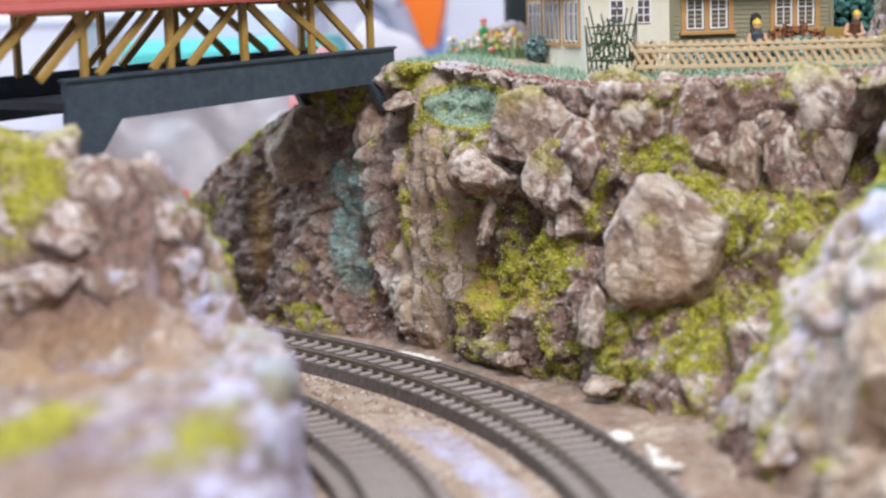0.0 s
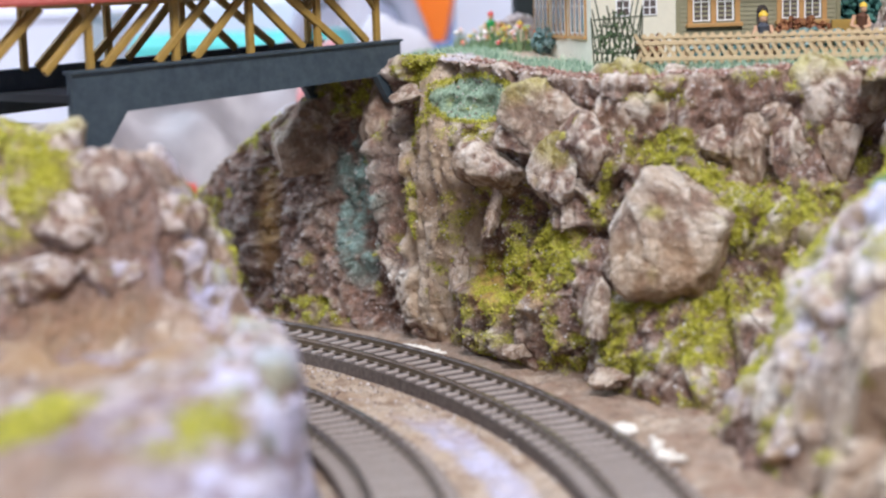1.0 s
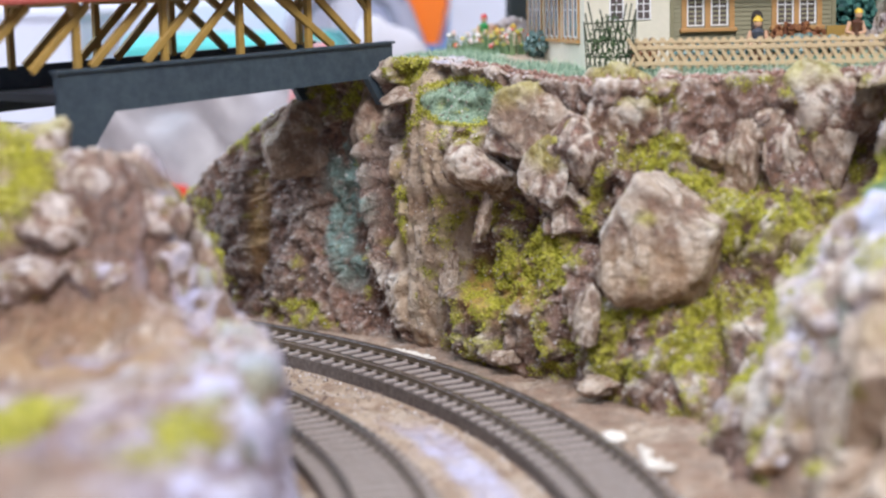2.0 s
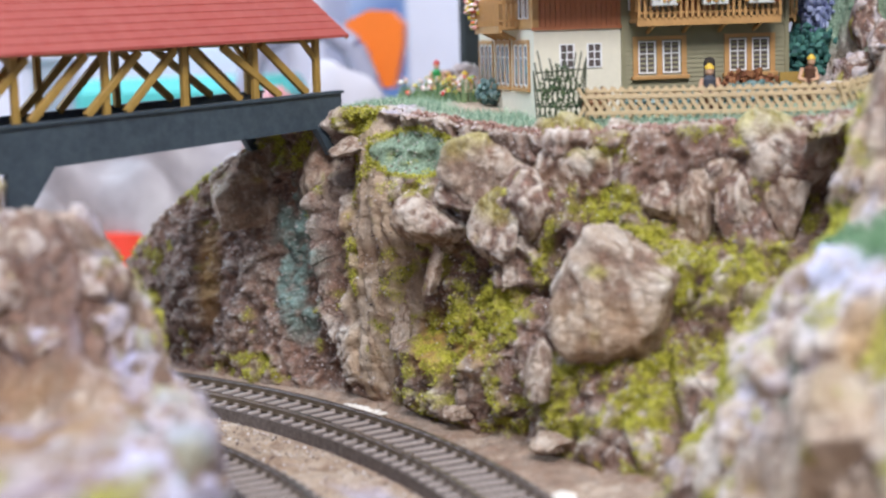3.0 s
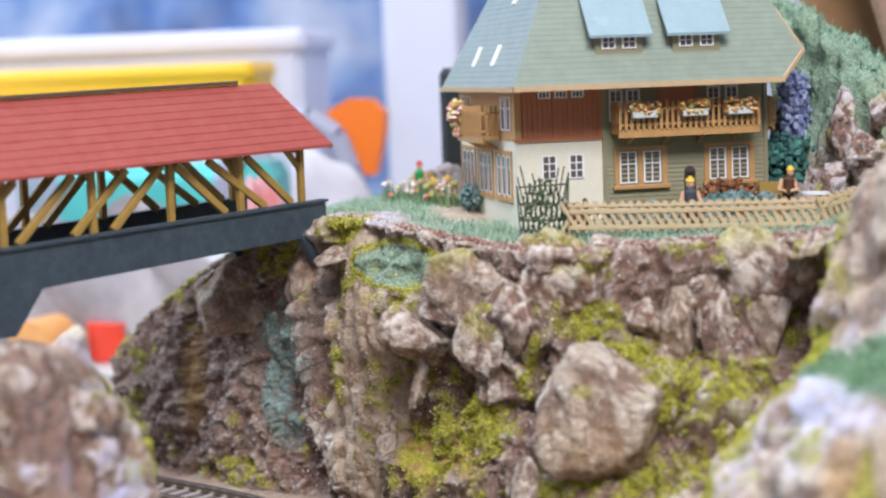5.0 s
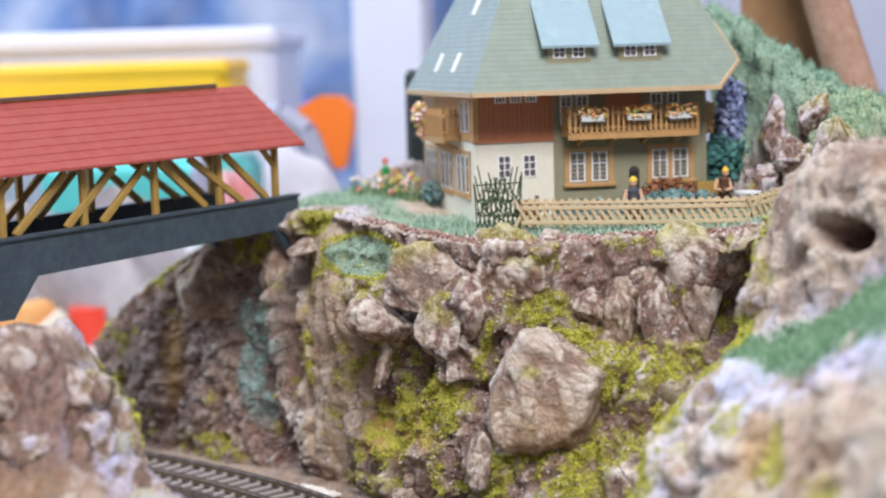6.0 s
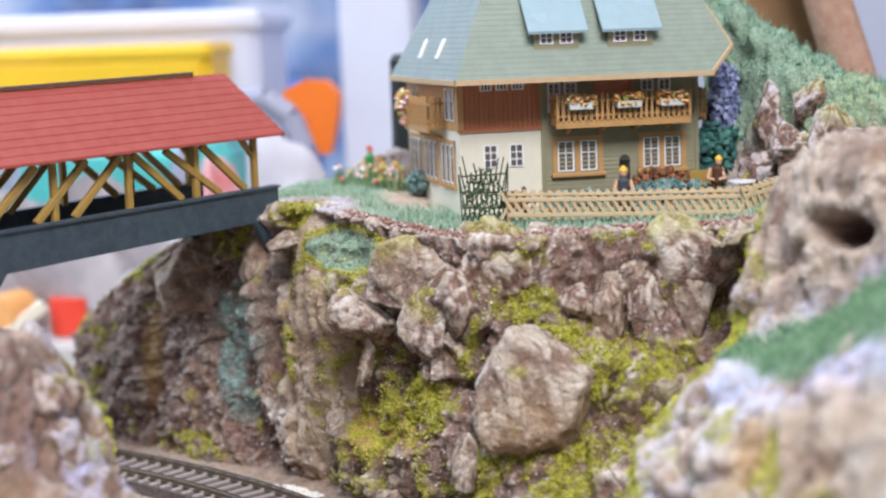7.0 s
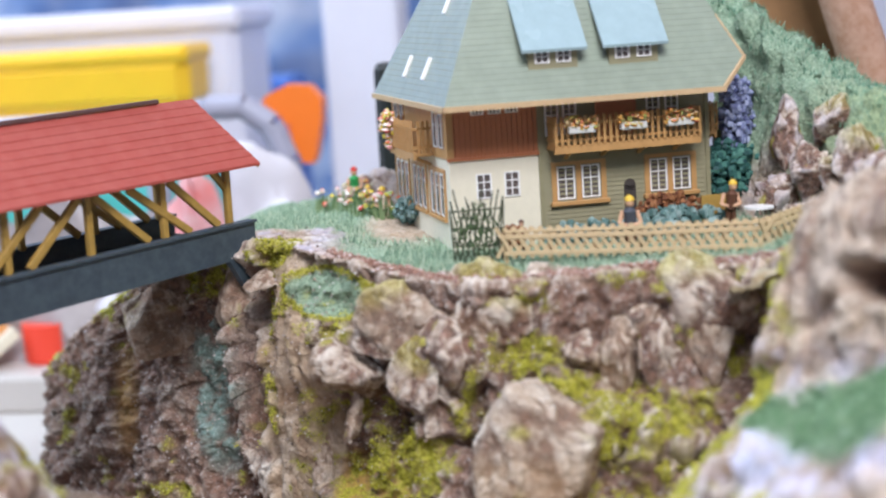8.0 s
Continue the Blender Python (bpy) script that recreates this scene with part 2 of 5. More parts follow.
def same_mesh(name, ob, parent, m=None):
    """Another piece on the mesh of ob."""
    o = new(name, ob.data)
    o.parent = parent
    if m is not None:
        o.matrix_local = m
    return o


def thing(name, m, label, category, group=""):
    ob = new(name)
    ob.empty_display_size = 0.01
    ob.matrix_world = m
    return tagged(ob, label, category, group)


def mm_pose(x, y, z, rz=0.0, rx=0.0, ry=0.0):
    return pose(x * MM, y * MM, z * MM, rx, ry, rz)


ROCK_MASKS = ("dry", "soil", "lilac", "sand", "ochre", "teal", "grass", "moss")


def rock_sheet(name, point, us, ws, relief, paint):
    """A displaced sheet: point(u, w) in metres, relief(p, u, w) along the normal, paint(q in mm, u, w, c) the masks."""
    g = np.array([[point(u, w) for u in us] for w in ws])
    nrm = np.cross(np.gradient(g, axis=1), np.gradient(g, axis=0))
    nrm /= np.linalg.norm(nrm, axis=2, keepdims=True) + 1e-12
    out, tab = [], {k: [] for k in ROCK_MASKS}
    for j, w in enumerate(ws):
        for i, u in enumerate(us):
            d, c = relief(g[j, i], u, w)
            q = g[j, i] + nrm[j, i] * d
            out.append(tuple(q))
            m = paint(q / MM, u, w, c)
            for k in ROCK_MASKS:
                tab[k].append(min(1.0, max(0.0, m.get(k, 0.0))))
    n = len(us)
    faces = [(a * n + i, a * n + i + 1, (a + 1) * n + i + 1, (a + 1) * n + i) for a in range(len(ws) - 1) for i in range(n - 1)]
    ob = mesh_object(name, out, faces, M_ROCK)
    masks(ob, tab)
    SHEETS[name] = (np.array(out), nrm.reshape(-1, 3), {k: np.array(v) for k, v in tab.items()})
    return ob


SHEETS = {}


# ---- the cliff with the plateau ----
BASE = [(-250, 650, -2), (-252, 582, -2), (-231, 540, -2), (-172, 503, -2), (-118, 476, -2), (-76, 438, -2), (-42, 404, -2), (-14, 374, -2), (8, 354, -2), (34, 350, -2), (80, 350, -2), (130, 350, -2)]
RIM = [(-266, 700, 16), (-252, 600, 38), (-217, 556, 68), (-157, 511, 103), (-112, 474, 113), (-80, 442, 112), (-52, 421, 108), (-18, 410, 106), (22, 414, 108), (64, 416, 109), (100, 400, 118), (150, 390, 125)]
BACK = [(-256, 760, 10), (-222, 700, 50), (-186, 660, 88), (-150, 640, 106), (-110, 620, 113), (-70, 620, 113), (-40, 620, 113), (0, 620, 114), (40, 620, 115), (80, 620, 118), (140, 600, 124), (200, 560, 128)]


def cliff_point(s, t):
    """t: 0 at the foot, 1 at the rim, 2 at the back of the plateau."""
    b, r, k = (curve_at(c, s) for c in (BASE, RIM, BACK))
    if t <= 1:
        p = b + (r - b) * t
        p[:2] += (r - b)[:2] * (0.25 * math.sin(math.pi * t) * (1 if t < 0.5 else 0.6))
    else:
        p = r + (k - r) * (t - 1)
    return p * MM


# Large forms of the face: where it swells (+) or is hollowed (-): place, reach, depth in mm.
FORMS = [
    ((-99, 461, 60), (15, 40, 52), 7), ((-104, 466, 12), (13, 40, 22), 4),
    ((-120, 479, 62), (7, 40, 42), -15), ((-141, 495, 50), (13, 30, 46), -4),
    ((-197, 548, 36), (20, 40, 38), 8), ((-168, 524, 30), (26, 40, 26), 4),
    ((-63, 427, 56), (11, 30, 15), -10), ((-84, 446, 78), (17, 30, 20), 7), ((-84, 448, 108), (20, 30, 9), -4),
    ((-50, 415, 22), (24, 40, 26), 5), ((22, 403, 80), (22, 30, 15), -8),
    ((60, 402, 82), (14, 40, 18), -14), ((-8, 384, 18), (30, 40, 22), 6),
    ((-35, 410, 62), (14, 30, 18), -5), ((28, 392, 56), (22, 30, 18), 4),
]
MOSS = [
    ((-123, 481, 33), (12, 30, 9)), ((-165, 512, 5), (30, 40, 8)), ((-190, 560, 80), (34, 40, 14)), ((-101, 462, 26), (9, 25, 10)),
    ((-57, 420, 42), (20, 30, 16)), ((-72, 436, 24), (14, 30, 20)), ((-44, 405, 13), (12, 30, 14)), ((-3, 398, 78), (26, 30, 13)),
    ((26, 392, 60), (22, 40, 17)), ((2, 384, 34), (24, 30, 12)), ((-10, 374, 18), (30, 44, 24)), ((-34, 412, 84), (8, 20, 13)),
    ((-152, 505, 98), (26, 30, 12)), ((-108, 470, 110), (15, 26, 9)), ((-112, 476, 60), (4, 30, 30)), ((-26, 404, 66), (14, 30, 14)),
]


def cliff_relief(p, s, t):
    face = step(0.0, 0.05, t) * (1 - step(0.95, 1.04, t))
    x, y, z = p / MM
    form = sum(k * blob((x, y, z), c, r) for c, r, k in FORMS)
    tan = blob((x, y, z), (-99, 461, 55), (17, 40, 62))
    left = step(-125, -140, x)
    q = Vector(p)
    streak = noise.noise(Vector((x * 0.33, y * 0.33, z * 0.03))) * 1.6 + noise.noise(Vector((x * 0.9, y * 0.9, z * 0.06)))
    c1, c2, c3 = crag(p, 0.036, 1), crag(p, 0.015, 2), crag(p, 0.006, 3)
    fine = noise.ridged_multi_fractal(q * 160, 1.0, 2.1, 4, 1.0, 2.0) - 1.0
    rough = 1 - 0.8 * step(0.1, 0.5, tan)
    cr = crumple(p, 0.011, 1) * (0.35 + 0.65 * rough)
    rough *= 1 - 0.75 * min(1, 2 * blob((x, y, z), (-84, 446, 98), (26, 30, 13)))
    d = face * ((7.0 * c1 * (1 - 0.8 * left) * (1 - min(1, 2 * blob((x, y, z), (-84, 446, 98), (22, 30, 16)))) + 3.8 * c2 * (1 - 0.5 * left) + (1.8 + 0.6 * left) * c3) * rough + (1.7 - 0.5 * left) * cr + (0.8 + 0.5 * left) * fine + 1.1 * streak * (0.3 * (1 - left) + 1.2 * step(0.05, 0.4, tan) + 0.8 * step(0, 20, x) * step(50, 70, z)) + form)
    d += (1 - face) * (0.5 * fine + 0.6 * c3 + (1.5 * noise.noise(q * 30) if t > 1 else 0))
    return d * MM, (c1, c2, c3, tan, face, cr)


def cliff_paint(q, s, t, c):
    c1, c2, c3, tan, face, cr = c
    x, y, z = q
    p = (x, y, z)
    n = noise.noise(Vector(q) * 0.05) + 0.6 * noise.noise(Vector(q) * 0.17)
    moss = max(min(1.0, 2.2 * blob(p, a, r)) for a, r in MOSS) * step(-0.4, 0.2, n + 0.25 * c2) * (0.15 + 0.85 * step(-0.3, 0.12, noise.noise(Vector(q) * 0.21)))
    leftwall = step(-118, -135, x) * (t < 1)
    path = step(1.0, 1.02, t) * (1 - step(1.03, 1.06, t + 0.02 * n)) * step(-95, -60, x)
    grey = step(1.0, 1.02, t) * (1 - step(1.22, 1.3, t + 0.1 * n)) * (1 - step(-95, -70, x))
    slabtop = min(1, 2 * blob(p, (-82, 445, 99), (30, 28, 10)))
    grass = step(1.03, 1.06, t + 0.02 * n) * (1 - grey)
    worn = min(1, 1.5 * blob(p, (-62, 540, 114), (26, 80, 30)))
    return {
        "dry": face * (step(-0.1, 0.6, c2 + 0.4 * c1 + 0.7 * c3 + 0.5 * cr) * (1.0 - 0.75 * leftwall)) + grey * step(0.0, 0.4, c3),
        # Soil at foot and left wall; hollows, crevice, rim gaps are painted shade.
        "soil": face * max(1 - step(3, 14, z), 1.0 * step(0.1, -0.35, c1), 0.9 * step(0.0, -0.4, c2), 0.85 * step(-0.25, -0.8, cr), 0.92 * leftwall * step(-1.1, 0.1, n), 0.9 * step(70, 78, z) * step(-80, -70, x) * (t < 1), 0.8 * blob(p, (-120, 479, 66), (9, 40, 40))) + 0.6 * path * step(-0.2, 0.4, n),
        "sand": 1.8 * step(0.05, 0.35, tan) * face + 0.7 * path + 0.8 * worn,
        "ochre": 0.9 * blob(p, (-190, 540, 40), (8, 60, 28)) + 1.2 * blob(p, (-78, 440, 28), (8, 30, 14)) + 0.9 * blob(p, (-62, 426, 26), (16, 30, 18)) * step(-0.1, 0.3, n),
        "teal": 2.2 * blob(p, (-141, 496, 52), (17, 40, 38)) * step(-0.5, 0.4, n + 0.5 * c3) + 0.35 * step(0.4, 0.8, slabtop) * step(-0.3, 0.3, n),
        "lilac": 0.5 * grey * step(0.0, 0.3, -n),
        "grass": max(grass * (1 - worn), 0.95 * step(0.45, 0.9, slabtop + 0.35 * n)),
        "moss": max(0.95 * step(0.05, 0.3, slabtop) * (1 - step(0.55, 0.9, slabtop + 0.3 * n)), moss * step(0.0, 0.03, t) * (1 - step(1.05, 1.12, t)), 0.5 * face * step(0.35, 0.6, n), 0.8 * face * step(-0.25, 0.2, noise.noise(Vector(q) * 0.19 + Vector((9, 2, 4)))) * step(0.15, 0.42, noise.noise(Vector(q) * 0.045 + Vector((3, 1, 7))) + 0.35 * c2) * step(-112, -80, x) * (1 - step(84, 96, z))),
    }


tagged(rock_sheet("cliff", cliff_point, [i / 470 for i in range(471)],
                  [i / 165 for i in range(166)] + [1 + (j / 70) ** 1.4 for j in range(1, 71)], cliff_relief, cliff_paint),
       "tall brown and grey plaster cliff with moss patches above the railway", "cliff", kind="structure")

# ---- the rock spur that comes forward beside the cliff ----
SPUR = [
    [(70, 420, -2), (75, 420, 25), (80, 420, 55), (88, 425, 80), (98, 430, 100), (108, 425, 122), (170, 430, 138)],
    [(24, 362, -2), (36, 362, 22), (52, 366, 52), (64, 368, 74), (76, 386, 92), (88, 398, 130), (160, 400, 142)],
    [(10, 334, -2), (23, 324, 22), (38, 330, 54), (59, 340, 75), (68, 350, 82), (86, 372, 131), (150, 372, 146)],
    [(30, 284, -2), (42, 280, 28), (57, 278, 56), (78, 283, 83), (94, 320, 97), (99, 336, 141), (150, 336, 150)],
    [(60, 218, -2), (70, 222, 30), (82, 232, 66), (101, 250, 100), (112, 298, 110), (120, 314, 140), (165, 310, 150)],
    [(84, 110, -2), (96, 124, 44), (112, 138, 80), (132, 160, 106), (146, 196, 114), (160, 212, 138), (200, 205, 146)],
]


def spur_point(u, w):
    rows = [curve_at(r, w) for r in SPUR]
    return curve_at(rows, u) * MM


def spur_relief(p, u, w):
    c1, c2, c3 = crag(p, 0.03, 4), crag(p, 0.013, 5), crag(p, 0.006, 6)
    x, y, z = p / MM
    hole = blob((x, y, z), (96, 327, 118), (10, 15, 6))
    ledge = step(0.47, 0.52, w) * (1 - step(0.63, 0.68, w))
    k = 1 - 0.7 * ledge
    return ((4.5 * c1 + 2.2 * c2 + 0.8 * c3 + 1.6 * crumple(p, 0.014, 4)) * k - 34 * min(1.0, 2.2 * hole)) * MM, (c1, c2, c3, hole, ledge)


def spur_paint(q, u, w, c):
    c1, c2, c3, hole, ledge = c
    x, y, z = q
    n = noise.noise(Vector(q) * 0.06) + 0.5 * noise.noise(Vector(q) * 0.2)
    green = ledge * step(0.36, 0.44, u) * step(-0.55, -0.1, n + 0.3) + step(0.93, 0.98, w) + 0.9 * blob((x, y, z), (57, 300, 42), (14, 22, 14))
    rim = (step(0.40, 0.45, w) * (1 - step(0.50, 0.54, w)) + 0.5 * step(0.63, 0.66, w) * (1 - step(0.68, 0.71, w))) * step(0.30, 0.38, u)
    band = step(0.26, 0.32, u) * (1 - step(0.42, 0.47, u)) * (1 - step(0.7, 0.8, w))
    beige = step(0.55, 0.66, u) * (1 - step(0.42, 0.48, w))
    wall = step(0.66, 0.70, w) * (1 - step(0.95, 1.0, w))
    return {
        # Hole and hollows darkened by painted shade; the foot is soil.
        "dry": 0.5 * (1 - wall) * (1 - beige) + (0.9 - 0.5 * wall) * step(-0.3, 0.5, c2 + 0.4 * c1 + 0.4 * c3), "soil": (1 - step(4, 16, z)) + 6 * hole + 0.8 * step(0.05, -0.5, c1) + 0.45 * wall * step(-0.2, 0.4, n),
        "lilac": rim * step(-0.4, 0.1, c2) + 0.7 * step(0.0, 0.4, n) * step(20, 40, z) * (1 - step(0.5, 0.55, w)) * (1 - beige),
        "sand": 0.6 * beige + 0.9 * band * step(-0.4, 0.2, n) + 0.35 * wall * step(-0.4, 0.1, -n), "ochre": 0.9 * blob((x, y, z), (46, 290, 16), (12, 16, 14)) + 0.8 * blob((x, y, z), (66, 268, 58), (8, 16, 24)),
        "teal": 0.35 * rim * step(0.0, 0.4, n), "grass": green,
        "moss": 0.9 * band * step(0.0, 0.3, -n) + 0.9 * blob((x, y, z), (40, 322, 40), (12, 20, 12)) + 0.6 * step(0.3, 0.5, n) * (z < 70) + 0.7 * blob((x, y, z), (74, 384, 112), (14, 20, 14)),
    }


tagged(rock_sheet("rock_spur", spur_point, [i / 240 for i in range(241)], [i / 190 for i in range(191)], spur_relief, spur_paint),
       "pale plaster rock spur with grass and ochre stains beside the track", "rock", kind="structure")

# ---- the rock in the foreground on the other side of the line ----


def knoll_edge(y):
    return float(np.interp(y, [0, 60, 118, 200, 256, 290, 330, 360], [-34, -48, -66, -88, -106, -120, -150, -190]))


def knoll_point(u, w):
    """u runs from the far left to the foot beside the line, w from near to far."""
    y = 20 + 345 * w
    e = knoll_edge(y)
    x = e - 190 * (1 - u / 0.72) if u < 0.72 else e + 9 * (u - 0.72) / 0.28
    ridge = step(255, 292, y) * (1 - step(310, 352, y))
    peak = 51 * ridge * step(-127, -160, x)
    top = (46 + 3 * math.sin(x * 0.05) + peak) * (1 - step(318, 360, y))
    z = top if u < 0.72 else top * (1 - step(0.74, 1.0, u)) - 2
    return np.array((x, y, z)) * MM


def knoll_relief(p, u, w):
    c1, c2, c3 = crag(p, 0.03, 7), crag(p, 0.012, 8), crag(p, 0.006, 9)
    x, y, z = p / MM
    flat = 1 - step(235, 270, y) * 1.0
    k = 1 - 0.45 * flat * (u < 0.66)
    return (4.0 * c1 * k + 2.4 * c2 * k + 0.8 * c3 - 1.5) * MM, (c1, c2, c3, flat)


def knoll_paint(q, u, w, c):
    c1, c2, c3, flat = c
    x, y, z = q
    n = noise.noise(Vector(q) * 0.05) + 0.5 * noise.noise(Vector(q) * 0.17)
    edge = step(0.58, 0.70, u)
    moss = 2.2 * blob(q, (-206, 288, 86), (34, 34, 26)) + 0.9 * blob(q, (-92, 150, 46), (12, 34, 14)) + 1.3 * blob(q, (-136, 165, 48), (14, 34, 16)) + 0.8 * blob(q, (-140, 318, 60), (30, 30, 30))
    return {
        # Sunken facets carry painted shade; foot, slope and flat are brown soil.
        "dry": 0.35 * step(-0.1, 0.6, c2 + 0.4 * c1), "soil": 0.9 * step(0.15, -0.4, c1) + (1 - step(3, 12, z)) + 0.7 * (1 - flat) * step(-0.5, 0.3, n) + 0.6 * flat * step(-0.7, 0.3, n) + 0.8 * blob(q, (-112, 150, 48), (22, 40, 20)),
        "sand": 0.25 * flat * (1 - edge) * step(-0.3, 0.4, n) + 0.2 * blob(q, (-140, 262, 52), (60, 24, 20)),
        "lilac": 0.9 * edge * step(-0.1, 0.35, c2) + 0.6 * blob(q, (-135, 290, 58), (24, 24, 16)) * step(-0.2, 0.3, c2) + 0.3 * flat * step(0.1, 0.4, -n),
        "ochre": 0.55 * blob(q, (-150, 240, 48), (70, 36, 18)) * step(-0.4, 0.3, n), "grass": 0.4 * edge * step(0.2, 0.5, n), "moss": moss * step(-0.5, 0.05, n),
    }


tagged(rock_sheet("rock_knoll", knoll_point, [i / 210 for i in range(211)], [i / 230 for i in range(231)], knoll_relief, knoll_paint),
       "weathered plaster rock outcrop with moss and lilac crests beside the line", "rock", kind="structure")

# ---- the green hillside behind the house ----


def hill_point(u, w):
    x = 58 + 170 * u
    y = 385 + 300 * w
    top = np.interp(x, [58, 82, 100, 123, 200], [197, 181, 166, 153, 132])
    foot = np.interp(x, [58, 80, 100, 130, 160], [515, 478, 446, 392, 360])
    z = 108 + (top - 108) * step(0, 46, y - foot)
    return np.array((x, y, z)) * MM


def hill_relief(p, u, w):
    p = np.array((p[0], p[1], p[2] * 1.8))
    c1, c2, c3 = crag(p, 0.022, 11), crag(p, 0.010, 12), crag(p, 0.005, 13)
    return (4.0 * c1 + 2.5 * c2 + 1.0 * c3) * MM, (c1, c2, c3)


def hill_paint(q, u, w, c):
    x, y, z = q
    n = noise.noise(Vector(q) * 0.06)
    low = 1 - step(124, 140, z + 10 * n)
    near = 1 - step(455, 500, y)
    # Hollows of the low rock browner, shade put into the colour.
    return {"dry": 1.3 * max(low, 0.9 * near) * step(-0.3, 0.4, c[1]), "soil": low * step(0.0, -0.5, c[0]), "grass": (1 - low) * (1 - 0.5 * near * step(0.0, 0.4, n)), "lilac": 0.4 * low * step(0.1, 0.4, n), "moss": 0.25 * near}


tagged(rock_sheet("hillside", hill_point, [i / 130 for i in range(131)], [i / 150 for i in range(151)], hill_relief, hill_paint),
       "green flocked hillside with pale rocks behind the house", "hill", kind="structure")


# ---- ground under the tracks ----
def ground_point(u, w):
    return np.array((-330 + 520 * u, -150 + 800 * w, 0.0)) * MM


def ground_relief(p, u, w):
    x, y, z = p / MM
    r = math.hypot(x + 377, y - 134)
    bank = step(384 - 34, 384 - 22, r) * (1 - step(384 + 18, 384 + 30, r))
    between = step(346, 352, r) * (1 - step(362, 370, r))
    n = noise.noise(Vector(p) * 60) + 0.5 * noise.noise(Vector(p) * 200) + 0.4 * noise.noise(Vector(p) * 700)
    off = step(425, 445, r) * step(-185, -215, x)
    return (-14 * off + -1.4 * bank - 1.6 + 1.1 * between * (1 + n) + 2.2 * math.exp(-((r - 366 - 3 * noise.noise(Vector(p) * 25)) / 2.2) ** 2) * (1 + 0.5 * n) + 0.5 * n * (1 - 0.6 * bank) + 2.5 * step(408, 416, r) * (0.5 + 0.6 * n)) * MM, (n, between, r)


def ground_paint(q, u, w, c):
    n, between, r = c
    lane = step(352, 354, r) * (1 - step(364, 368, r)) * (1 - step(330, 360, q[1]))
    outside = step(404, 412, r)
    bed = max(step(374, 379, r) * (1 - step(403, 407, r)), step(310, 315, r) * (1 - step(339, 343, r)))
    seam = math.exp(-((r - 369.5) / 1.2) ** 2) * step(-0.6, 0.2, n)
    return {"sand": 0.8 * (1 - outside) * (1 - lane) * (1 - bed) + 0.4 * outside, "soil": 0.9 * outside * step(-0.5, 0.2, n) + 0.15 * (1 - outside) + 0.3 * step(0.6, 1.0, n) + 1.2 * bed + 0.8 * seam, "lilac": 0.6 * lane + 0.25 * (1 - outside) * (1 - bed) * step(0.0, 0.5, -n) * (q[1] < 380), "dry": 0.6 * outside * step(0.3, 0.6, n)}


tagged(rock_sheet("ground", ground_point, [i / 230 for i in range(231)], [i / 340 for i in range(341)], ground_relief, ground_paint),
       "sandy ballast ground under the model railway tracks", "ground", kind="structure")


# ---- tracks ----
M_SLEEPER = painted("brown_plastic_sleeper", (0.36, 0.29, 0.25), 0.34, vary=0.35, scale=700, relief=0.0002, wear=(0.40, 0.345, 0.31))
M_RAIL = painted("tarnished_rail_metal", (0.13, 0.095, 0.06), 0.36, metal=0.5, vary=0.3, scale=500, relief=0.0001)
M_RAILTOP = painted("polished_rail_head", (0.42, 0.42, 0.44), 0.2, metal=1.0, vary=0.15, scale=500, relief=0.0)
M_BED = painted("dark_glued_ballast", (0.075, 0.055, 0.045), 0.8, vary=0.5, scale=500, relief=0.0006, wear=(0.16, 0.125, 0.11))
ARC = (-377.0, 134.0)


def arc(r, deg, z=0.0):
    return (ARC[0] + r * math.cos(radians(deg)), ARC[1] + r * math.sin(radians(deg)), z)


def rail_strip(r, a0, a1, half, z0, z1, n=130):
    s = Shape()
    ring = []
    for i in range(n + 1):
        a = a0 + (a1 - a0) * i / n
        ring.append([arc(r - half, a, z0), arc(r - half, a, z1), arc(r + half, a, z1), arc(r + half, a, z0)])
    vs = [p for g in ring for p in g]
    fs = [(4 * i + k, 4 * i + 4 + k, 4 * i + 4 + (k + 1) % 4, 4 * i + (k + 1) % 4) for i in range(n) for k in range(4)]
    return s.add(vs, fs + [(3, 2, 1, 0), (4 * n, 4 * n + 1, 4 * n + 2, 4 * n + 3)])


def railway_track(inner, outer, a0, a1, pitch, label):
    t = thing("railway_track", Matrix(), label, "railway track", "model railway tracks")
    mid = (inner + outer) / 2
    half = (outer - inner) * 0.80
    first = None
    n = int(radians(a1 - a0) * mid / pitch)
    for k in range(n):
        a = a0 + (a1 - a0) * k / n + random.uniform(-0.03, 0.03)
        x, y, _ = arc(mid, a)
        m = mm_pose(x, y, 1.5, a)
        if first is None:
            first = part("sleeper", Shape().box((-half, -1.1, -4.6), (half, 1.1, 0.9), bevel=0.3).box((-half * 0.72, -0.9, 0.9), (-half * 0.52, 0.9, 1.5)).box((half * 0.52, -0.9, 0.9), (half * 0.72, 0.9, 1.5)), M_SLEEPER, t)
            first.matrix_local = m
        else:
            same_mesh("sleeper", first, t, m)
    part("ballast_bed", rail_strip(mid, a0, a1, half + 0.6, -3.6, 1.7), M_BED, t, "dark glued ballast between the sleepers")
    for r in (inner, outer):
        rail = part("rail", rail_strip(r, a0, a1, 0.45, 2.6, 4.6).add(rail_strip(r, a0, a1, 1.1, 2.3, 2.75).v, rail_strip(r, a0, a1, 1.1, 2.3, 2.75).f), M_RAIL, t)
        part("rail_head", rail_strip(r, a0, a1, 0.6, 4.4, 5.3), M_RAILTOP, rail, "rail head worn bright by wheels")
    return t


railway_track(382.1, 400.8, -42, 88, 7.4, "curved model railway track with brown sleepers at the cliff's foot")
railway_track(318.0, 337.0, -36, 82, 7.0, "curved inner model railway track with brown sleepers on sandy ballast")

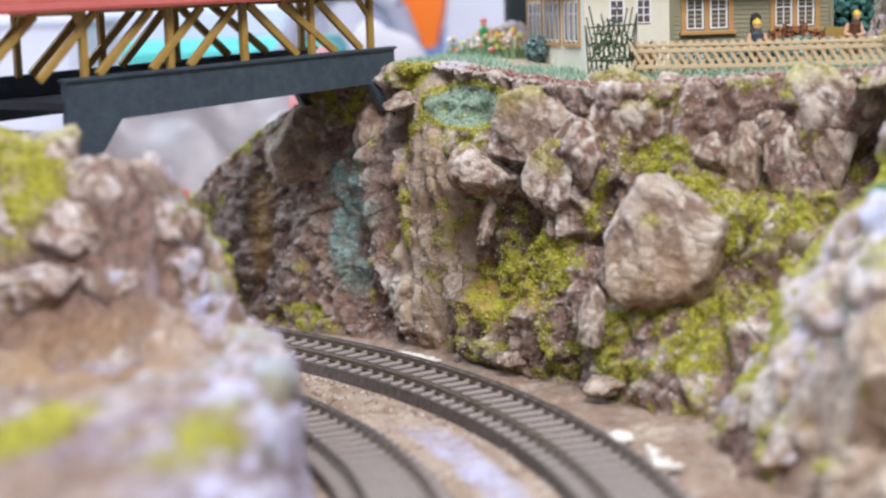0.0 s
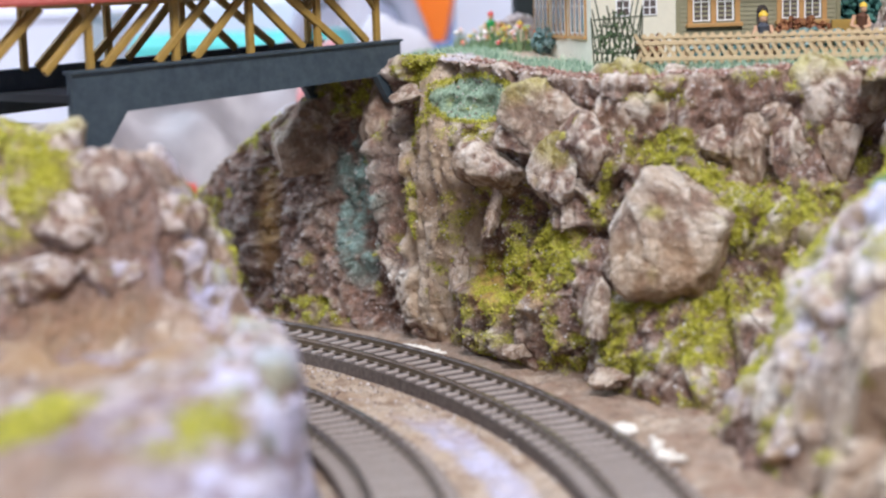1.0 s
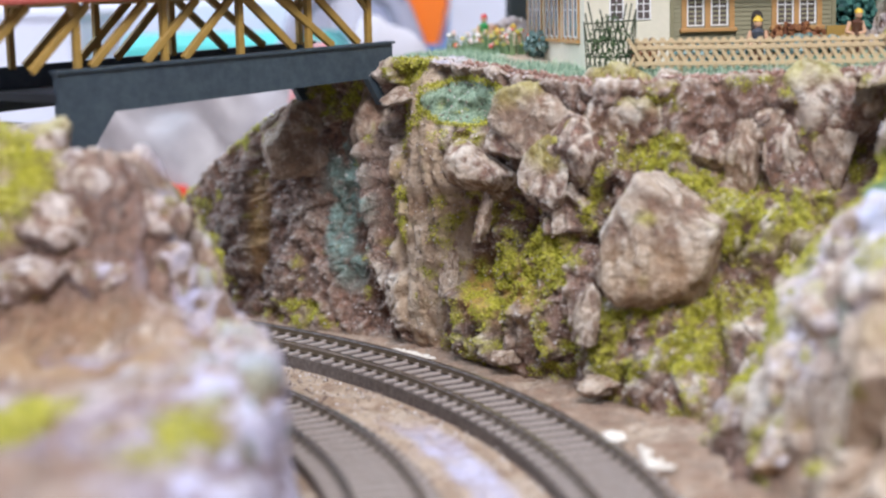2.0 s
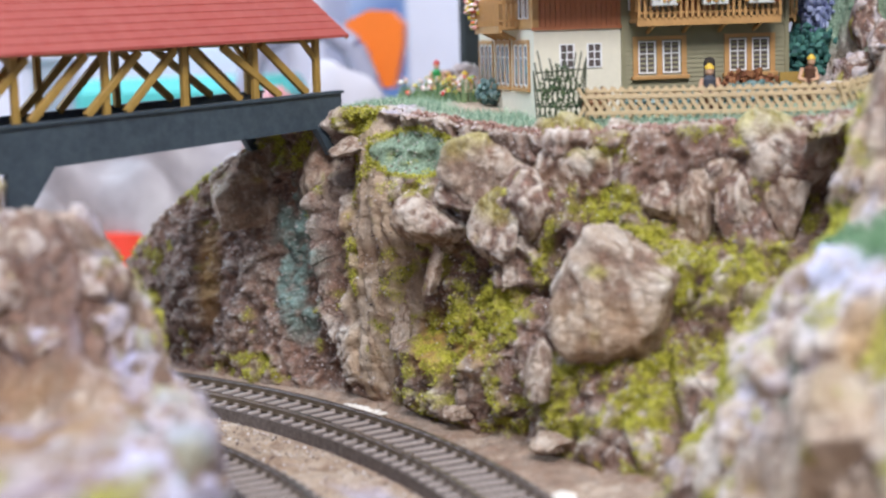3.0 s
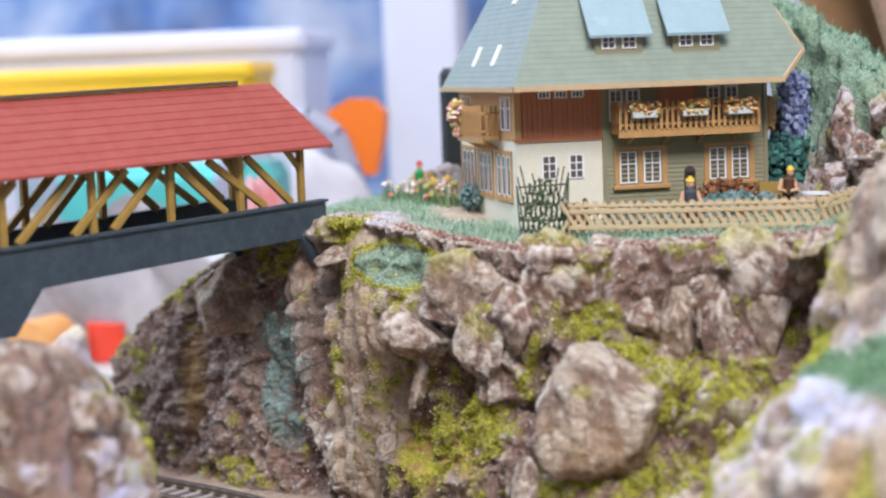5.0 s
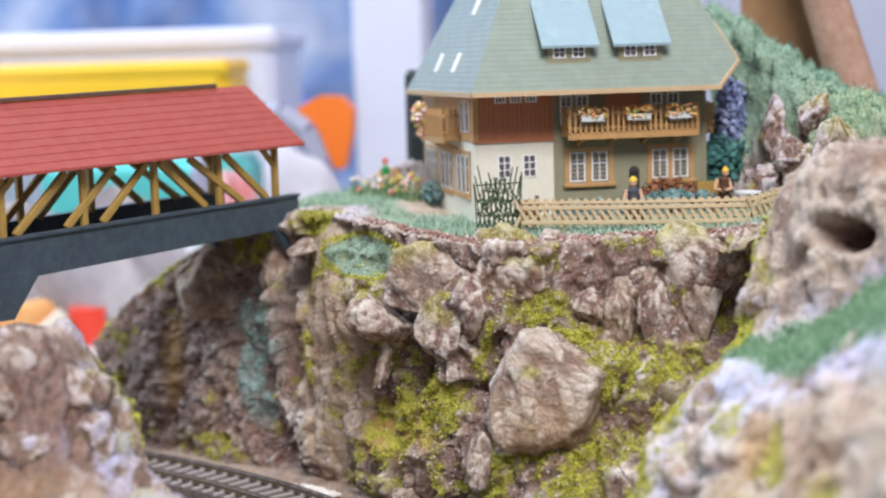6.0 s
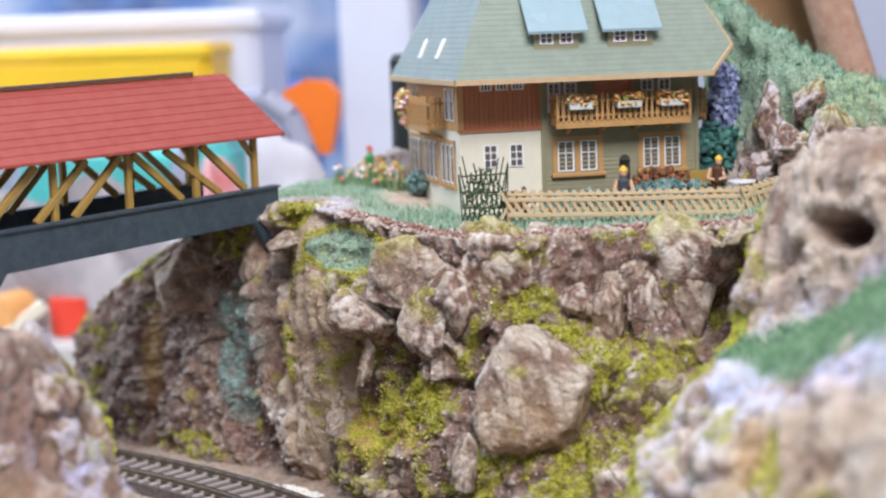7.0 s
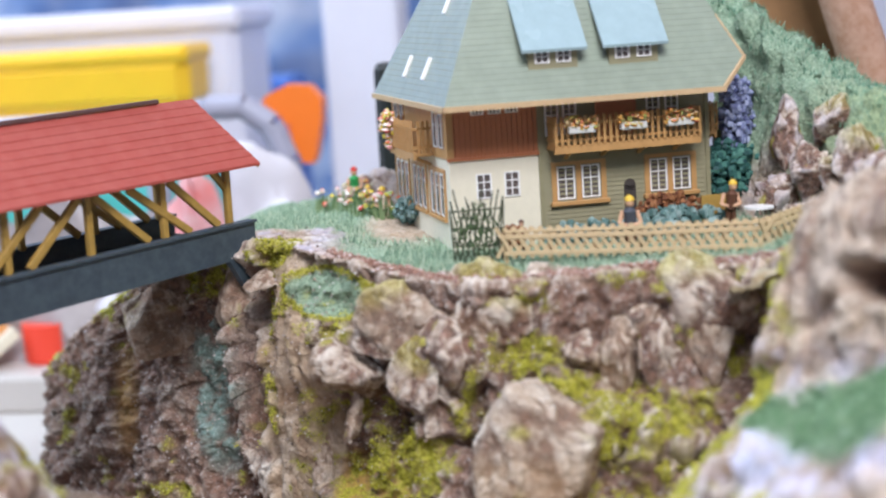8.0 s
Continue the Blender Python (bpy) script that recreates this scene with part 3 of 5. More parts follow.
# ---- the tank locomotive ----
M_BLACK = painted("satin_black_loco_paint", (0.010, 0.010, 0.012), 0.16, vary=0.3, scale=300, relief=0.00005)
M_RED = painted("red_loco_paint", (0.55, 0.02, 0.015), 0.42, vary=0.25, scale=300, relief=0.00005)
M_BRASS = painted("brass", (0.75, 0.50, 0.16), 0.3, metal=1.0, vary=0.2, scale=400, relief=0.0)
M_STEEL = painted("grey_steel_rods", (0.35, 0.33, 0.33), 0.35, metal=0.8, vary=0.2, scale=400, relief=0.0)
M_GLASSY = painted("lamp_glass", (0.85, 0.85, 0.8), 0.12, vary=0.05, relief=0.0)
M_WHITE = painted("white_lettering_paint", (0.75, 0.75, 0.72), 0.5, vary=0.1, relief=0.0)
M_YELLOW = painted("yellow_plate_paint", (0.6, 0.42, 0.05), 0.5, vary=0.1, relief=0.0)
M_DARK = painted("dark_recess", (0.01, 0.01, 0.01), 0.7, vary=0.1, relief=0.0)


def locomotive(front_angle):
    """x runs forward along the engine from the middle, y to its left; its rail top is z 0."""
    a = front_angle + math.degrees(71 / 391.4)
    x, y, _ = arc(391.4, a)
    t = thing("steam_locomotive", mm_pose(x, y, 5.3, a - 90), "black model tank locomotive with red frames on the track", "locomotive")
    part("frame", Shape().box((-66, -12, 7), (64, 12, 14), bevel=0.6).box((-50, -14.5, 12.5), (-20, 14.5, 15)), M_RED, t, "red plate frame")
    part("running_plate", Shape().box((-69, -16.5, 15), (68, 16.5, 16.6), bevel=0.4), M_BLACK, t)
    tank = part("side_tank", Shape().box((-34, -16.8, 16.6), (20, -10, 32), bevel=0.9), M_BLACK, t)
    tank2 = part("side_tank", Shape().box((-34, 10, 16.6), (20, 16.8, 32), bevel=0.9), M_BLACK, t)
    for s, ob in ((-1, tank), (1, tank2)):
        yy = s * 16.9
        part("maker_plate", Shape().box((-6, min(yy, yy + s * 0.3), 22), (-2, max(yy, yy + s * 0.3), 26)), M_YELLOW, ob, "yellow works plate")
        part("lettering", Shape().box((-26, min(yy, yy + s * 0.2), 19), (-20, max(yy, yy + s * 0.2), 20.4)).box((-26, min(yy, yy + s * 0.2), 21.4), (-22, max(yy, yy + s * 0.2), 22.4)), M_WHITE, ob, "white lettering bars")
    boiler = part("boiler", Shape().lathe((-30, 0, 32.5), (1, 0, 0), [(0, 10.6), (66, 10.6), (66.2, 11.2), (68, 11.2), (68.2, 10.6), (78, 10.6)], 32), M_BLACK, t, smooth=True)
    smokebox = part("smokebox", Shape().lathe((48, 0, 32.5), (1, 0, 0), [(0, 11.3), (15, 11.3), (15.6, 10.8), (16.2, 9.6), (17.6, 9.0), (18.6, 6.0), (19.0, 1.5)], 32), M_BLACK, t, smooth=True)
    part("number_plate", Shape().box((66.6, -5, 27.5), (67.6, 5, 29.6)), M_WHITE, smokebox, "plain light plate")
    part("badge", Shape().box((66.9, -1.6, 34.5), (67.9, 1.6, 38)), M_STEEL, smokebox, "small grey badge")
    part("chimney", Shape().lathe((55, 0, 42), (0, 0, 1), [(0, 5.6), (2, 3.9), (12, 3.6), (12.4, 4.3), (14, 4.3), (14.0, 3.2), (11, 3.0)], 24), M_BLACK, t, smooth=True)
    part("bell", Shape().lathe((46.5, 0, 43), (0, 0, 1), [(0, 2.6), (1.4, 2.5), (3.2, 1.9), (4.2, 0.6)], 16), M_BRASS, t, "brass bell", smooth=True)
    part("steam_dome", Shape().lathe((31, 0, 41), (0, 0, 1), [(0, 6.6), (3, 5.6), (7, 5.4), (9, 4.2), (9.8, 1.5)], 24), M_BLACK, t, smooth=True)
    part("sand_dome", Shape().lathe((14, 0, 41), (0, 0, 1), [(0, 6.2), (3, 5.4), (6, 5.2), (8, 3.6), (8.6, 1.2)], 24), M_BLACK, t, smooth=True)
    part("boiler_pipe", Shape().tube((-20, -9.6, 38), (44, -9.6, 37), 0.8, 0.8, 8).tube((-20, 9.6, 38), (44, 9.6, 37), 0.8, 0.8, 8), M_BLACK, t)
    cab = part("cab", Shape().box((-60, -16, 16.6), (-33, -15, 46)).box((-60, 15, 16.6), (-33, 16, 46)).box((-34, -16, 16.6), (-33, 16, 46)).box((-60, -16, 16.6), (-59, 16, 46)), M_BLACK, t)
    for s in (-1, 1):
        yy = s * 16.1
        part("cab_window", Shape().box((-51, min(yy, yy + s * 0.2), 33), (-43, max(yy, yy + s * 0.2), 42)), M_DARK, cab, "dark cab opening")
        part("cab_window", Shape().box((-33, s * 9 - 3.6, 37), (-32.7, s * 9 + 3.6, 43)), M_DARK, cab, "dark front spectacle window")
        part("lettering", Shape().box((-56, min(yy, yy + s * 0.2), 24), (-50, max(yy, yy + s * 0.2), 25.2)).box((-56, min(yy, yy + s * 0.2), 27), (-51, max(yy, yy + s * 0.2), 28)), M_WHITE, cab, "white lettering bars")
    roof = Shape()
    n = 12
    vs = []
    for xx in (-63, -31):
        for zz in (0, -1.2):
            vs += [(xx, -18 + 36 * i / n, 46 + zz + 4.2 * math.cos(math.pi * (i / n - 0.5))) for i in range(n + 1)]
    k = n + 1
    fs = [(i, 2 * k + i, 2 * k + i + 1, i + 1) for i in range(n)] + [(k + i, k + i + 1, 3 * k + i + 1, 3 * k + i) for i in range(n)]
    fs += [(i, i + 1, k + i + 1, k + i) for i in range(n)] + [(2 * k + i, 3 * k + i, 3 * k + i + 1, 2 * k + i + 1) for i in range(n)] + [(0, k, 3 * k, 2 * k), (n, 2 * k + n, 3 * k + n, k + n)]
    part("cab_roof", roof.add(vs, fs), M_BLACK, t, "curved satin black cab roof", smooth=True)
    part("roof_vent", Shape().box((-54, -6, 49.6), (-40, 6, 51.6), bevel=0.5), M_BLACK, t)
    part("coal_bunker", Shape().box((-70, -15, 16.6), (-60, 15, 35), bevel=0.8), M_BLACK, t)
    for s, end in ((1, 69), (-1, -71)):
        beam = part("buffer_beam", Shape().box((min(end, end + s * 2), -16.8, 8.5), (max(end, end + s * 2), 16.8, 15.4), bevel=0.4), M_RED, t, "red buffer beam")
        for yy in (-10.2, 10.2):
            part("buffer", Shape().lathe((end + s * 2, yy, 12), (s, 0, 0), [(0, 2.0), (4.2, 1.7), (4.3, 3.6), (5.0, 3.6), (5.2, 2.8)], 16), M_BLACK, beam, smooth=True)
            part("headlight", Shape().lathe((end - s * 0.5, yy * 1.18, 18.8), (s, 0, 0), [(-3, 1.4), (0, 2.3), (1.8, 2.4), (2.0, 2.0), (2.5, 0.8)], 16), M_GLASSY if s > 0 else M_BLACK, t, "white headlight", smooth=True)
        part("coupling", Shape().box((min(end + s * 2, end + s * 9), -1, 6), (max(end + s * 2, end + s * 9), 1, 8)), M_DARK, beam)
        part("step", Shape().box((end - s * 2 - 1, -16.6, 3), (end - s * 2 + 1, -14.8, 9)).box((end - s * 2 - 2.4, -17.2, 2.4), (end - s * 2 + 2.4, -14, 3.2)), M_RED, t, "red step")
    for s in (-1, 1):
        part("cylinder", Shape().lathe((42, s * 14.6, 11), (1, 0, 0), [(0, 4.6), (0.8, 5.0), (15, 5.0), (15.8, 4.6)], 20).box((42, s * 14.6 - 3.4, 12), (57, s * 14.6 + 3.4, 19)), M_BLACK, t, smooth=True)
        for i, xx in enumerate((-46, -27, -8, 11, 30)):
            wheel = part("wheel", Shape().lathe((xx, s * 8.6, 7.6), (0, s, 0), [(-0.6, 8.4), (0.4, 8.2), (0.5, 7.2), (2.2, 7.2), (2.4, 6.4), (1.6, 6.2), (1.6, 2.2), (2.6, 2.0), (2.8, 0.8)], 24), M_RED, t, "red driving wheel", smooth=True)
            part("crank_pin", Shape().tube((xx + 2, s * 10, 5.6), (xx + 2, s * 13.6, 5.6), 0.9, 0.9, 10), M_STEEL, wheel)
        part("coupling_rod", Shape().beam((-45, s * 12.8, 5.6), (33, s * 12.8, 5.6), 0.8, 1.8).beam((10, s * 13.8, 6), (50, s * 14.2, 10.5), 0.8, 1.8), M_STEEL, t, "grey coupling rod")
        part("valve_gear", Shape().beam((14, s * 14.2, 13), (40, s * 14.4, 13), 0.8, 1.4).beam((14, s * 14.2, 16), (16, s * 14.2, 6), 0.8, 1.6), M_RED, t)
    return t


locomotive(-35.5)


# ---- the house on the plateau; u along its front, v to its back, in mm ----
M_OLIVE = painted("olive_clapboard_paint", (0.25, 0.225, 0.13), 0.55, vary=0.12, scale=250, relief=0.00005)
M_BROWN = painted("red_brown_board_paint", (0.42, 0.145, 0.06), 0.5, vary=0.12, scale=250, relief=0.00005)
M_CREAM = painted("cream_render", (0.72, 0.66, 0.52), 0.75, vary=0.08, scale=260, relief=0.0003)
M_TIMBER = painted("honey_timber_plastic", (0.46, 0.25, 0.09), 0.5, vary=0.2, scale=260, relief=0.0001)
M_FRAME = painted("white_window_frame", (0.82, 0.80, 0.78), 0.45, vary=0.06, relief=0.0)
M_PANE = painted("dark_curtained_pane", (0.10, 0.08, 0.075), 0.12, vary=0.5, scale=200, relief=0.0)
M_ROOF = painted("blue_green_roof_plastic", (0.26, 0.30, 0.235), 0.21, vary=0.16, scale=160, relief=0.0001)
# Dormer roofs: a pale blue reflection painted into the roof plastic's colour.
M_ROOF_SHEEN = painted("pale_blue_shed_roof_plastic", (0.30, 0.40, 0.42), 0.24, vary=0.14, scale=200, relief=0.0002)
M_EAVE = painted("tan_eave_board", (0.52, 0.36, 0.20), 0.5, vary=0.15, relief=0.0)
M_GREENB = painted("grey_green_flower_box", (0.6, 0.6, 0.56), 0.5, vary=0.05, relief=0.0)
M_DOORDARK = painted("dark_niche", (0.045, 0.035, 0.03), 0.6, vary=0.2, relief=0.0)


def leaf_material(name, stops):
    def build(nt, bsdf):
        g = nt.nodes.new("ShaderNodeNewGeometry")
        nt.links.new(ramp(nt, g.outputs["Random Per Island"], stops), bsdf.inputs["Base Color"])
        bsdf.inputs["Roughness"].default_value = 0.7
    return material(name, build)


M_BLOOM = leaf_material("mixed_blossom", [(0.0, (0.75, 0.22, 0.04)), (0.3, (0.8, 0.45, 0.12)), (0.5, (0.20, 0.28, 0.05)), (0.7, (0.72, 0.55, 0.30)), (1.0, (0.6, 0.08, 0.05))])
M_BLOOM2 = leaf_material("white_and_red_blossom", [(0.0, (0.8, 0.75, 0.68)), (0.35, (0.75, 0.6, 0.55)), (0.55, (0.7, 0.08, 0.06)), (0.75, (0.7, 0.55, 0.06)), (1.0, (0.2, 0.3, 0.08))])

HOUSE = thing("house", mm_pose(-39, 464, 113, 22.3), "two-storey model chalet with green hipped roof and balcony", "house")


def blossoms(n, lo, hi, size, seed):
    rnd = random.Random(seed)
    s = Shape()
    for _ in range(n):
        c = [rnd.uniform(a, b) for a, b in zip(lo, hi)]
        r = size * rnd.uniform(0.6, 1.3)
        s.lump(c, (r, r, r * 0.8), rnd.random() * 50, 0.5, 4, 6)
    return s


def clapboards(wall, lo_u, hi_u, v, z0, z1, pitch):
    n = int((z1 - z0) / pitch)
    for i in range(n):
        a, b = z0 + (z1 - z0) * i / n, z0 + (z1 - z0) * (i + 1) / n
        s = Shape().add([(lo_u, v - 0.35, a), (hi_u, v - 0.35, a), (hi_u, v, b), (lo_u, v, b), (lo_u, v + 0.6, a), (hi_u, v + 0.6, a)], [(0, 1, 2, 3), (4, 5, 1, 0)])
        part("clapboard", s, M_OLIVE, wall)


def house_window(u, z, w, h, plane, cols, rows_, cross=None, parent=None):
    """plane: maps (along, out, up) to the house."""
    win = part("window", plane(Shape().box((u - 0.3, -0.5, z - 0.3), (u + w + 0.3, -0.02, z + 0.15)).box((u - 0.3, -0.5, z + h - 0.15), (u + w + 0.3, -0.02, z + h + 0.3)).box((u - 0.3, -0.5, z), (u + 0.35, -0.02, z + h)).box((u + w - 0.35, -0.5, z), (u + w + 0.3, -0.02, z + h))), M_FRAME, parent or HOUSE, "white-framed window")
    bars = Shape()
    for i in range(1, cols):
        c = u + w * i / cols
        bars.box((c - 0.2, -0.42, z), (c + 0.2, -0.04, z + h))
    for j in range(1, rows_):
        c = z + h * j / rows_ if cross is None else z + h * cross
        bars.box((u, -0.38, c - 0.2), (u + w, -0.04, c + 0.2))
    part("glazing_bar", plane(bars), M_FRAME, win)
    part("pane", plane(Shape().box((u, -0.2, z), (u + w, 0.0, z + h))), M_PANE, win, "dark pane with a curtain behind")
    return win


def front(v):
    def f(s):
        s.v = [(x, y + v, z) for x, y, z in s.v]
        return s
    return f


def leftside(u0):
    def f(s):
        s.v = [(u0 + y, 96 - x, z) for x, y, z in s.v]
        return s
    return f


def rightside(u0):
    def f(s):
        s.v = [(u0 - y, x, z) for x, y, z in s.v]
        return s
    return f


# walls
part("lower_wall", Shape().box((0, 0, -4), (34.5, 88, 29.8)), M_CREAM, HOUSE, "cream rendered ground-floor wall")
part("upper_wall", Shape().box((0.4, 0.3, 29.8), (34.5, 88, 50)), M_BROWN, HOUSE, "red-brown boarded upper wall")
for i in range(17):
    part("board", Shape().box((0.6 + i * 2.0, -0.15 - 0.1 * (i % 3 == 1), 30.2), (2.35 + i * 2.0, 0.29, 49.8)), M_BROWN, HOUSE)
clapboards(part("clapboard_wall", Shape().box((34.5, 0.6, -4), (101.5, 88, 50)), M_OLIVE, HOUSE, "olive clapboard wall"), 34.5, 101.6, 0.0, -4, 50, 1.7)
part("corner_board", Shape().box((34.1, -0.7, -4), (35.5, 0.4, 50)), M_OLIVE, HOUSE)
part("corner_board", Shape().box((100.6, -0.7, -4), (102.2, 1.0, 50)), M_OLIVE, HOUSE)
part("corner_post", Shape().box((-0.6, -0.6, 29.9), (1.8, 1.6, 50)), M_TIMBER, HOUSE, "timber corner post")
part("beam_course", Shape().box((-0.8, -0.8, 29.2), (34.4, 0.2, 30.4)), M_BROWN, HOUSE)
# ground-floor windows
for u in (41.1, 50.9, 77.9, 87.2):
    house_window(u, 12.0, 6.5, 11.6, front(0), 2, 2, 0.62)
for u0, u1 in ((38.8, 60.2), (75.6, 96.4)):
    head = part("window_head", Shape().box((u0, -0.75, 24.4), (u1, 0.2, 25.8)), M_TIMBER, HOUSE, "tan window surround")
    part("window_jamb", Shape().box((u0, -0.75, 10.0), (u0 + 2, 0.2, 24.38)), M_TIMBER, head)
    part("window_jamb", Shape().box((u1 - 2, -0.75, 10.0), (u1, 0.2, 24.38)), M_TIMBER, head)
    part("window_mullion", Shape().box(((u0 + u1) / 2 - 1.2, -0.7, 10.95), ((u0 + u1) / 2 + 0.9, 0.2, 24.38)), M_TIMBER, head)
    part("window_sill", Shape().box((u0 - 0.8, -2.0, 9.4), (u1 + 0.8, 0.2, 10.9), bevel=0.2), M_TIMBER, HOUSE, "tan window sill")
for u in (10.0, 20.8):
    house_window(u, 15.0, 5.4, 8.6, front(-0.02), 2, 3)
for u in (9.2, 15.8, 22.4):
    house_window(u, 45.8, 4.4, 2.2, front(-0.12), 3, 1)
# upper windows and door behind the balcony
for u in (37.5, 44.5, 77.5, 85.0):
    house_window(u, 36, 4.8, 11.5, front(0), 2, 2, 0.62)
part("balcony_door", Shape().box((58, -0.6, 30.5), (72, 0.1, 48.5)).box((57, -0.9, 30.5), (58, 0.1, 49.2)).box((72, -0.9, 30.5), (73, 0.1, 49.2)), M_BROWN, HOUSE, "red-brown balcony door")
part("niche", Shape().box((67.2, -0.6, 6), (71.8, 0.1, 15)).lathe((69.5, 0.1, 15), (0, -1, 0), [(0, 2.3), (0.7, 2.3)], 16), M_DOORDARK, HOUSE, "dark arched niche in the wall")


def balcony(name_label, plane, u0, u1, z0, depth, top, pitch):
    b = part("balcony", plane(Shape().box((u0, -depth, z0 - 1.2), (u1, 0, z0), bevel=0.2).box((u0, -depth - 0.4, z0 - 2.4), (u1, -depth + 0.8, z0 + 0.6))), M_TIMBER, HOUSE, name_label)
    part("handrail", plane(Shape().box((u0, -depth - 0.6, top - 3.4), (u1, -depth + 0.2, top - 2.4)).box((u0, -depth - 0.5, z0 + 2), (u1, -depth + 0.1, z0 + 2.8))), M_TIMBER, b)
    n = int((u1 - u0) / pitch)
    for i in range(n + 1):
        u = u0 + 0.6 + (u1 - u0 - 1.2) * i / n
        part("baluster", plane(Shape().box((u - 0.55, -depth - 0.9, z0 + 0.4), (u + 0.55, -depth - 0.4, top + random.uniform(-0.3, 0.3)))), M_TIMBER, b)
    for u in (u0, u1 - 0.8):
        part("side_rail", plane(Shape().box((u, -depth, top - 3.4), (u + 0.8, 0, top - 2.4)).box((u, -depth, z0 + 2), (u + 0.8, 0, z0 + 2.8))), M_TIMBER, b)
        for k in range(1, 4):
            part("baluster", plane(Shape().box((u, -depth * k / 4 - 0.5, z0), (u + 0.8, -depth * k / 4 + 0.5, top))), M_TIMBER, b)
    for k in range(4):
        u = u0 + (u1 - u0) * (k + 0.5) / 4
        part("bracket", plane(Shape().beam((u, -depth + 1, z0 - 1.6), (u, 0, z0 - 5), 1.2, 1.2)), M_TIMBER, b)
    return b


balcony("honey timber balcony with slatted rail", front(0), 37.5, 95, 32.0, 9.5, 43.2, 2.35)
balcony("small timber balcony at the gable", leftside(0), 34, 74, 31.0, 7.5, 43.2, 3.2)
balcony("small timber balcony on the far side", rightside(101.5), 4, 22, 32.0, 5.5, 43.0, 2.6)
for i, u in enumerate((42.3, 62.4, 80.8)):
    box = part("flower_box", Shape().box((u, -13.2, 37.0), (u + 10.2, -10.5, 39.6), bevel=0.3), M_GREENB, HOUSE, "white flower box")
    part("flower_trail", blossoms(60, (u - 0.8, -13.9, 38.4), (u + 11.5, -10.2, 43.0), 0.9, 20 + i), M_BLOOM, box, "orange and red balcony flowers", smooth=True)
part("flower_trail", blossoms(70, (-11, 52, 37), (-7.5, 66, 45), 1.2, 31).add(blossoms(30, (-10, 56, 31), (-8, 62, 37), 0.9, 32).v, [tuple(i + 0 for i in f) for f in blossoms(30, (-10, 56, 31), (-8, 62, 37), 0.9, 32).f]), M_BLOOM2, HOUSE, "white and red hanging flowers", smooth=True)
# left side: tall windows in timber frames
for k in range(3):
    u = 12 + k * 28
    for j in range(3):
        house_window(u + j * 7.2, 8.5, 5.0, 15, leftside(-0.02), 1, 2, 0.7)
    head = part("window_head", leftside(0)(Shape().box((u - 2.2, -0.7, 24.4), (u + 21.6, 0, 25.8))), M_TIMBER, HOUSE, "tan timber window surround")
    part("window_sill", leftside(0)(Shape().box((u - 2.2, -1.4, 6.2), (u + 21.6, 0, 7.4))), M_TIMBER, head)
    for a, b in ((-2.2, -0.9), (20.3, 21.6), (5.8, 6.4), (13, 13.6)):
        part("window_jamb", leftside(0)(Shape().box((u + a, -0.72, 7.4), (u + b, 0, 24.4))), M_TIMBER, head)
part("boarding", leftside(0)(Shape().box((8, -0.5, 30), (95, 0.3, 50))), M_TIMBER, HOUSE, "honey timber boards")
for u in (14, 24, 78, 86):
    house_window(u, 34, 5.2, 12.5, leftside(-0.55), 1, 2, 0.65)

# roof: steep lower slopes in shingle courses, flatter above
def roof_slab(name, label, corner_a, corner_b, rise_a, rise_b, inward, courses, step_k, slope, k0=0.0):
    """Courses between two hip lines; corner_*: plan at k 0; rise_*: plan movement per k along the eave; inward: plan movement per k."""
    plane = None
    for c in range(courses):
        ks = k0 + c * step_k, k0 + (c + 1) * step_k
        row = []
        for k, lift in ((ks[0], 0.32), (ks[1], 0.1)):
            z = 50 + slope(k) + lift
            a = Vector(corner_a) + Vector(inward) * k + Vector(rise_a) * k
            b = Vector(corner_b) + Vector(inward) * k + Vector(rise_b) * k
            row += [(a.x, a.y, z), (b.x, b.y, z)]
        k = ks[0]
        a = Vector(corner_a) + Vector(inward) * k + Vector(rise_a) * k
        b = Vector(corner_b) + Vector(inward) * k + Vector(rise_b) * k
        z = 50 + slope(k) - 0.6
        s = Shape().add(row + [(a.x, a.y, z), (b.x, b.y, z)], [(0, 1, 3, 2), (4, 5, 1, 0)])
        if plane is None:
            plane = part(name, s, M_ROOF, HOUSE, label)
        else:
            part("shingle_course", s, M_ROOF, plane)
    return plane


slope = lambda k: 2.1 * k if k < 30 else 63 + 0.85 * (k - 30)
roof_slab("roof_plane", "green shingled front roof slope", (-6, -20), (101, -20), (1, 0), (2.0, 0), (0, 1), 5, 1.0, slope)
roof_slab("roof_plane", "green shingled front roof slope", (-6, -20), (116, -20), (1, 0), (-1, 0), (0, 1), 53, 1.0, slope, 5.0)
roof_slab("roof_plane", "pale blue-green shingled end slope", (-6, 96), (-6, -20), (0, -1), (0, 1), (1, 0), 58, 1.0, slope)
roof_slab("roof_plane", "green shingled rear slope", (116, 96), (-6, 96), (-1, 0), (1, 0), (0, -1), 58, 1.0, slope)
roof_slab("roof_plane", "green shingled half-hip slope", (116, -20), (116, 96), (0, 1), (0, -1), (-1, 0), 53, 1.0, slope, 5.0)
part("eave_board", Shape().box((-6.6, -20.6, 48.6), (101, -19.6, 50.6)).box((-6.6, -20.6, 48.6), (-5.6, 96, 50.6)).box((-6.6, 95, 48.6), (108, 96.6, 50.6)), M_EAVE, HOUSE, "tan eave board")
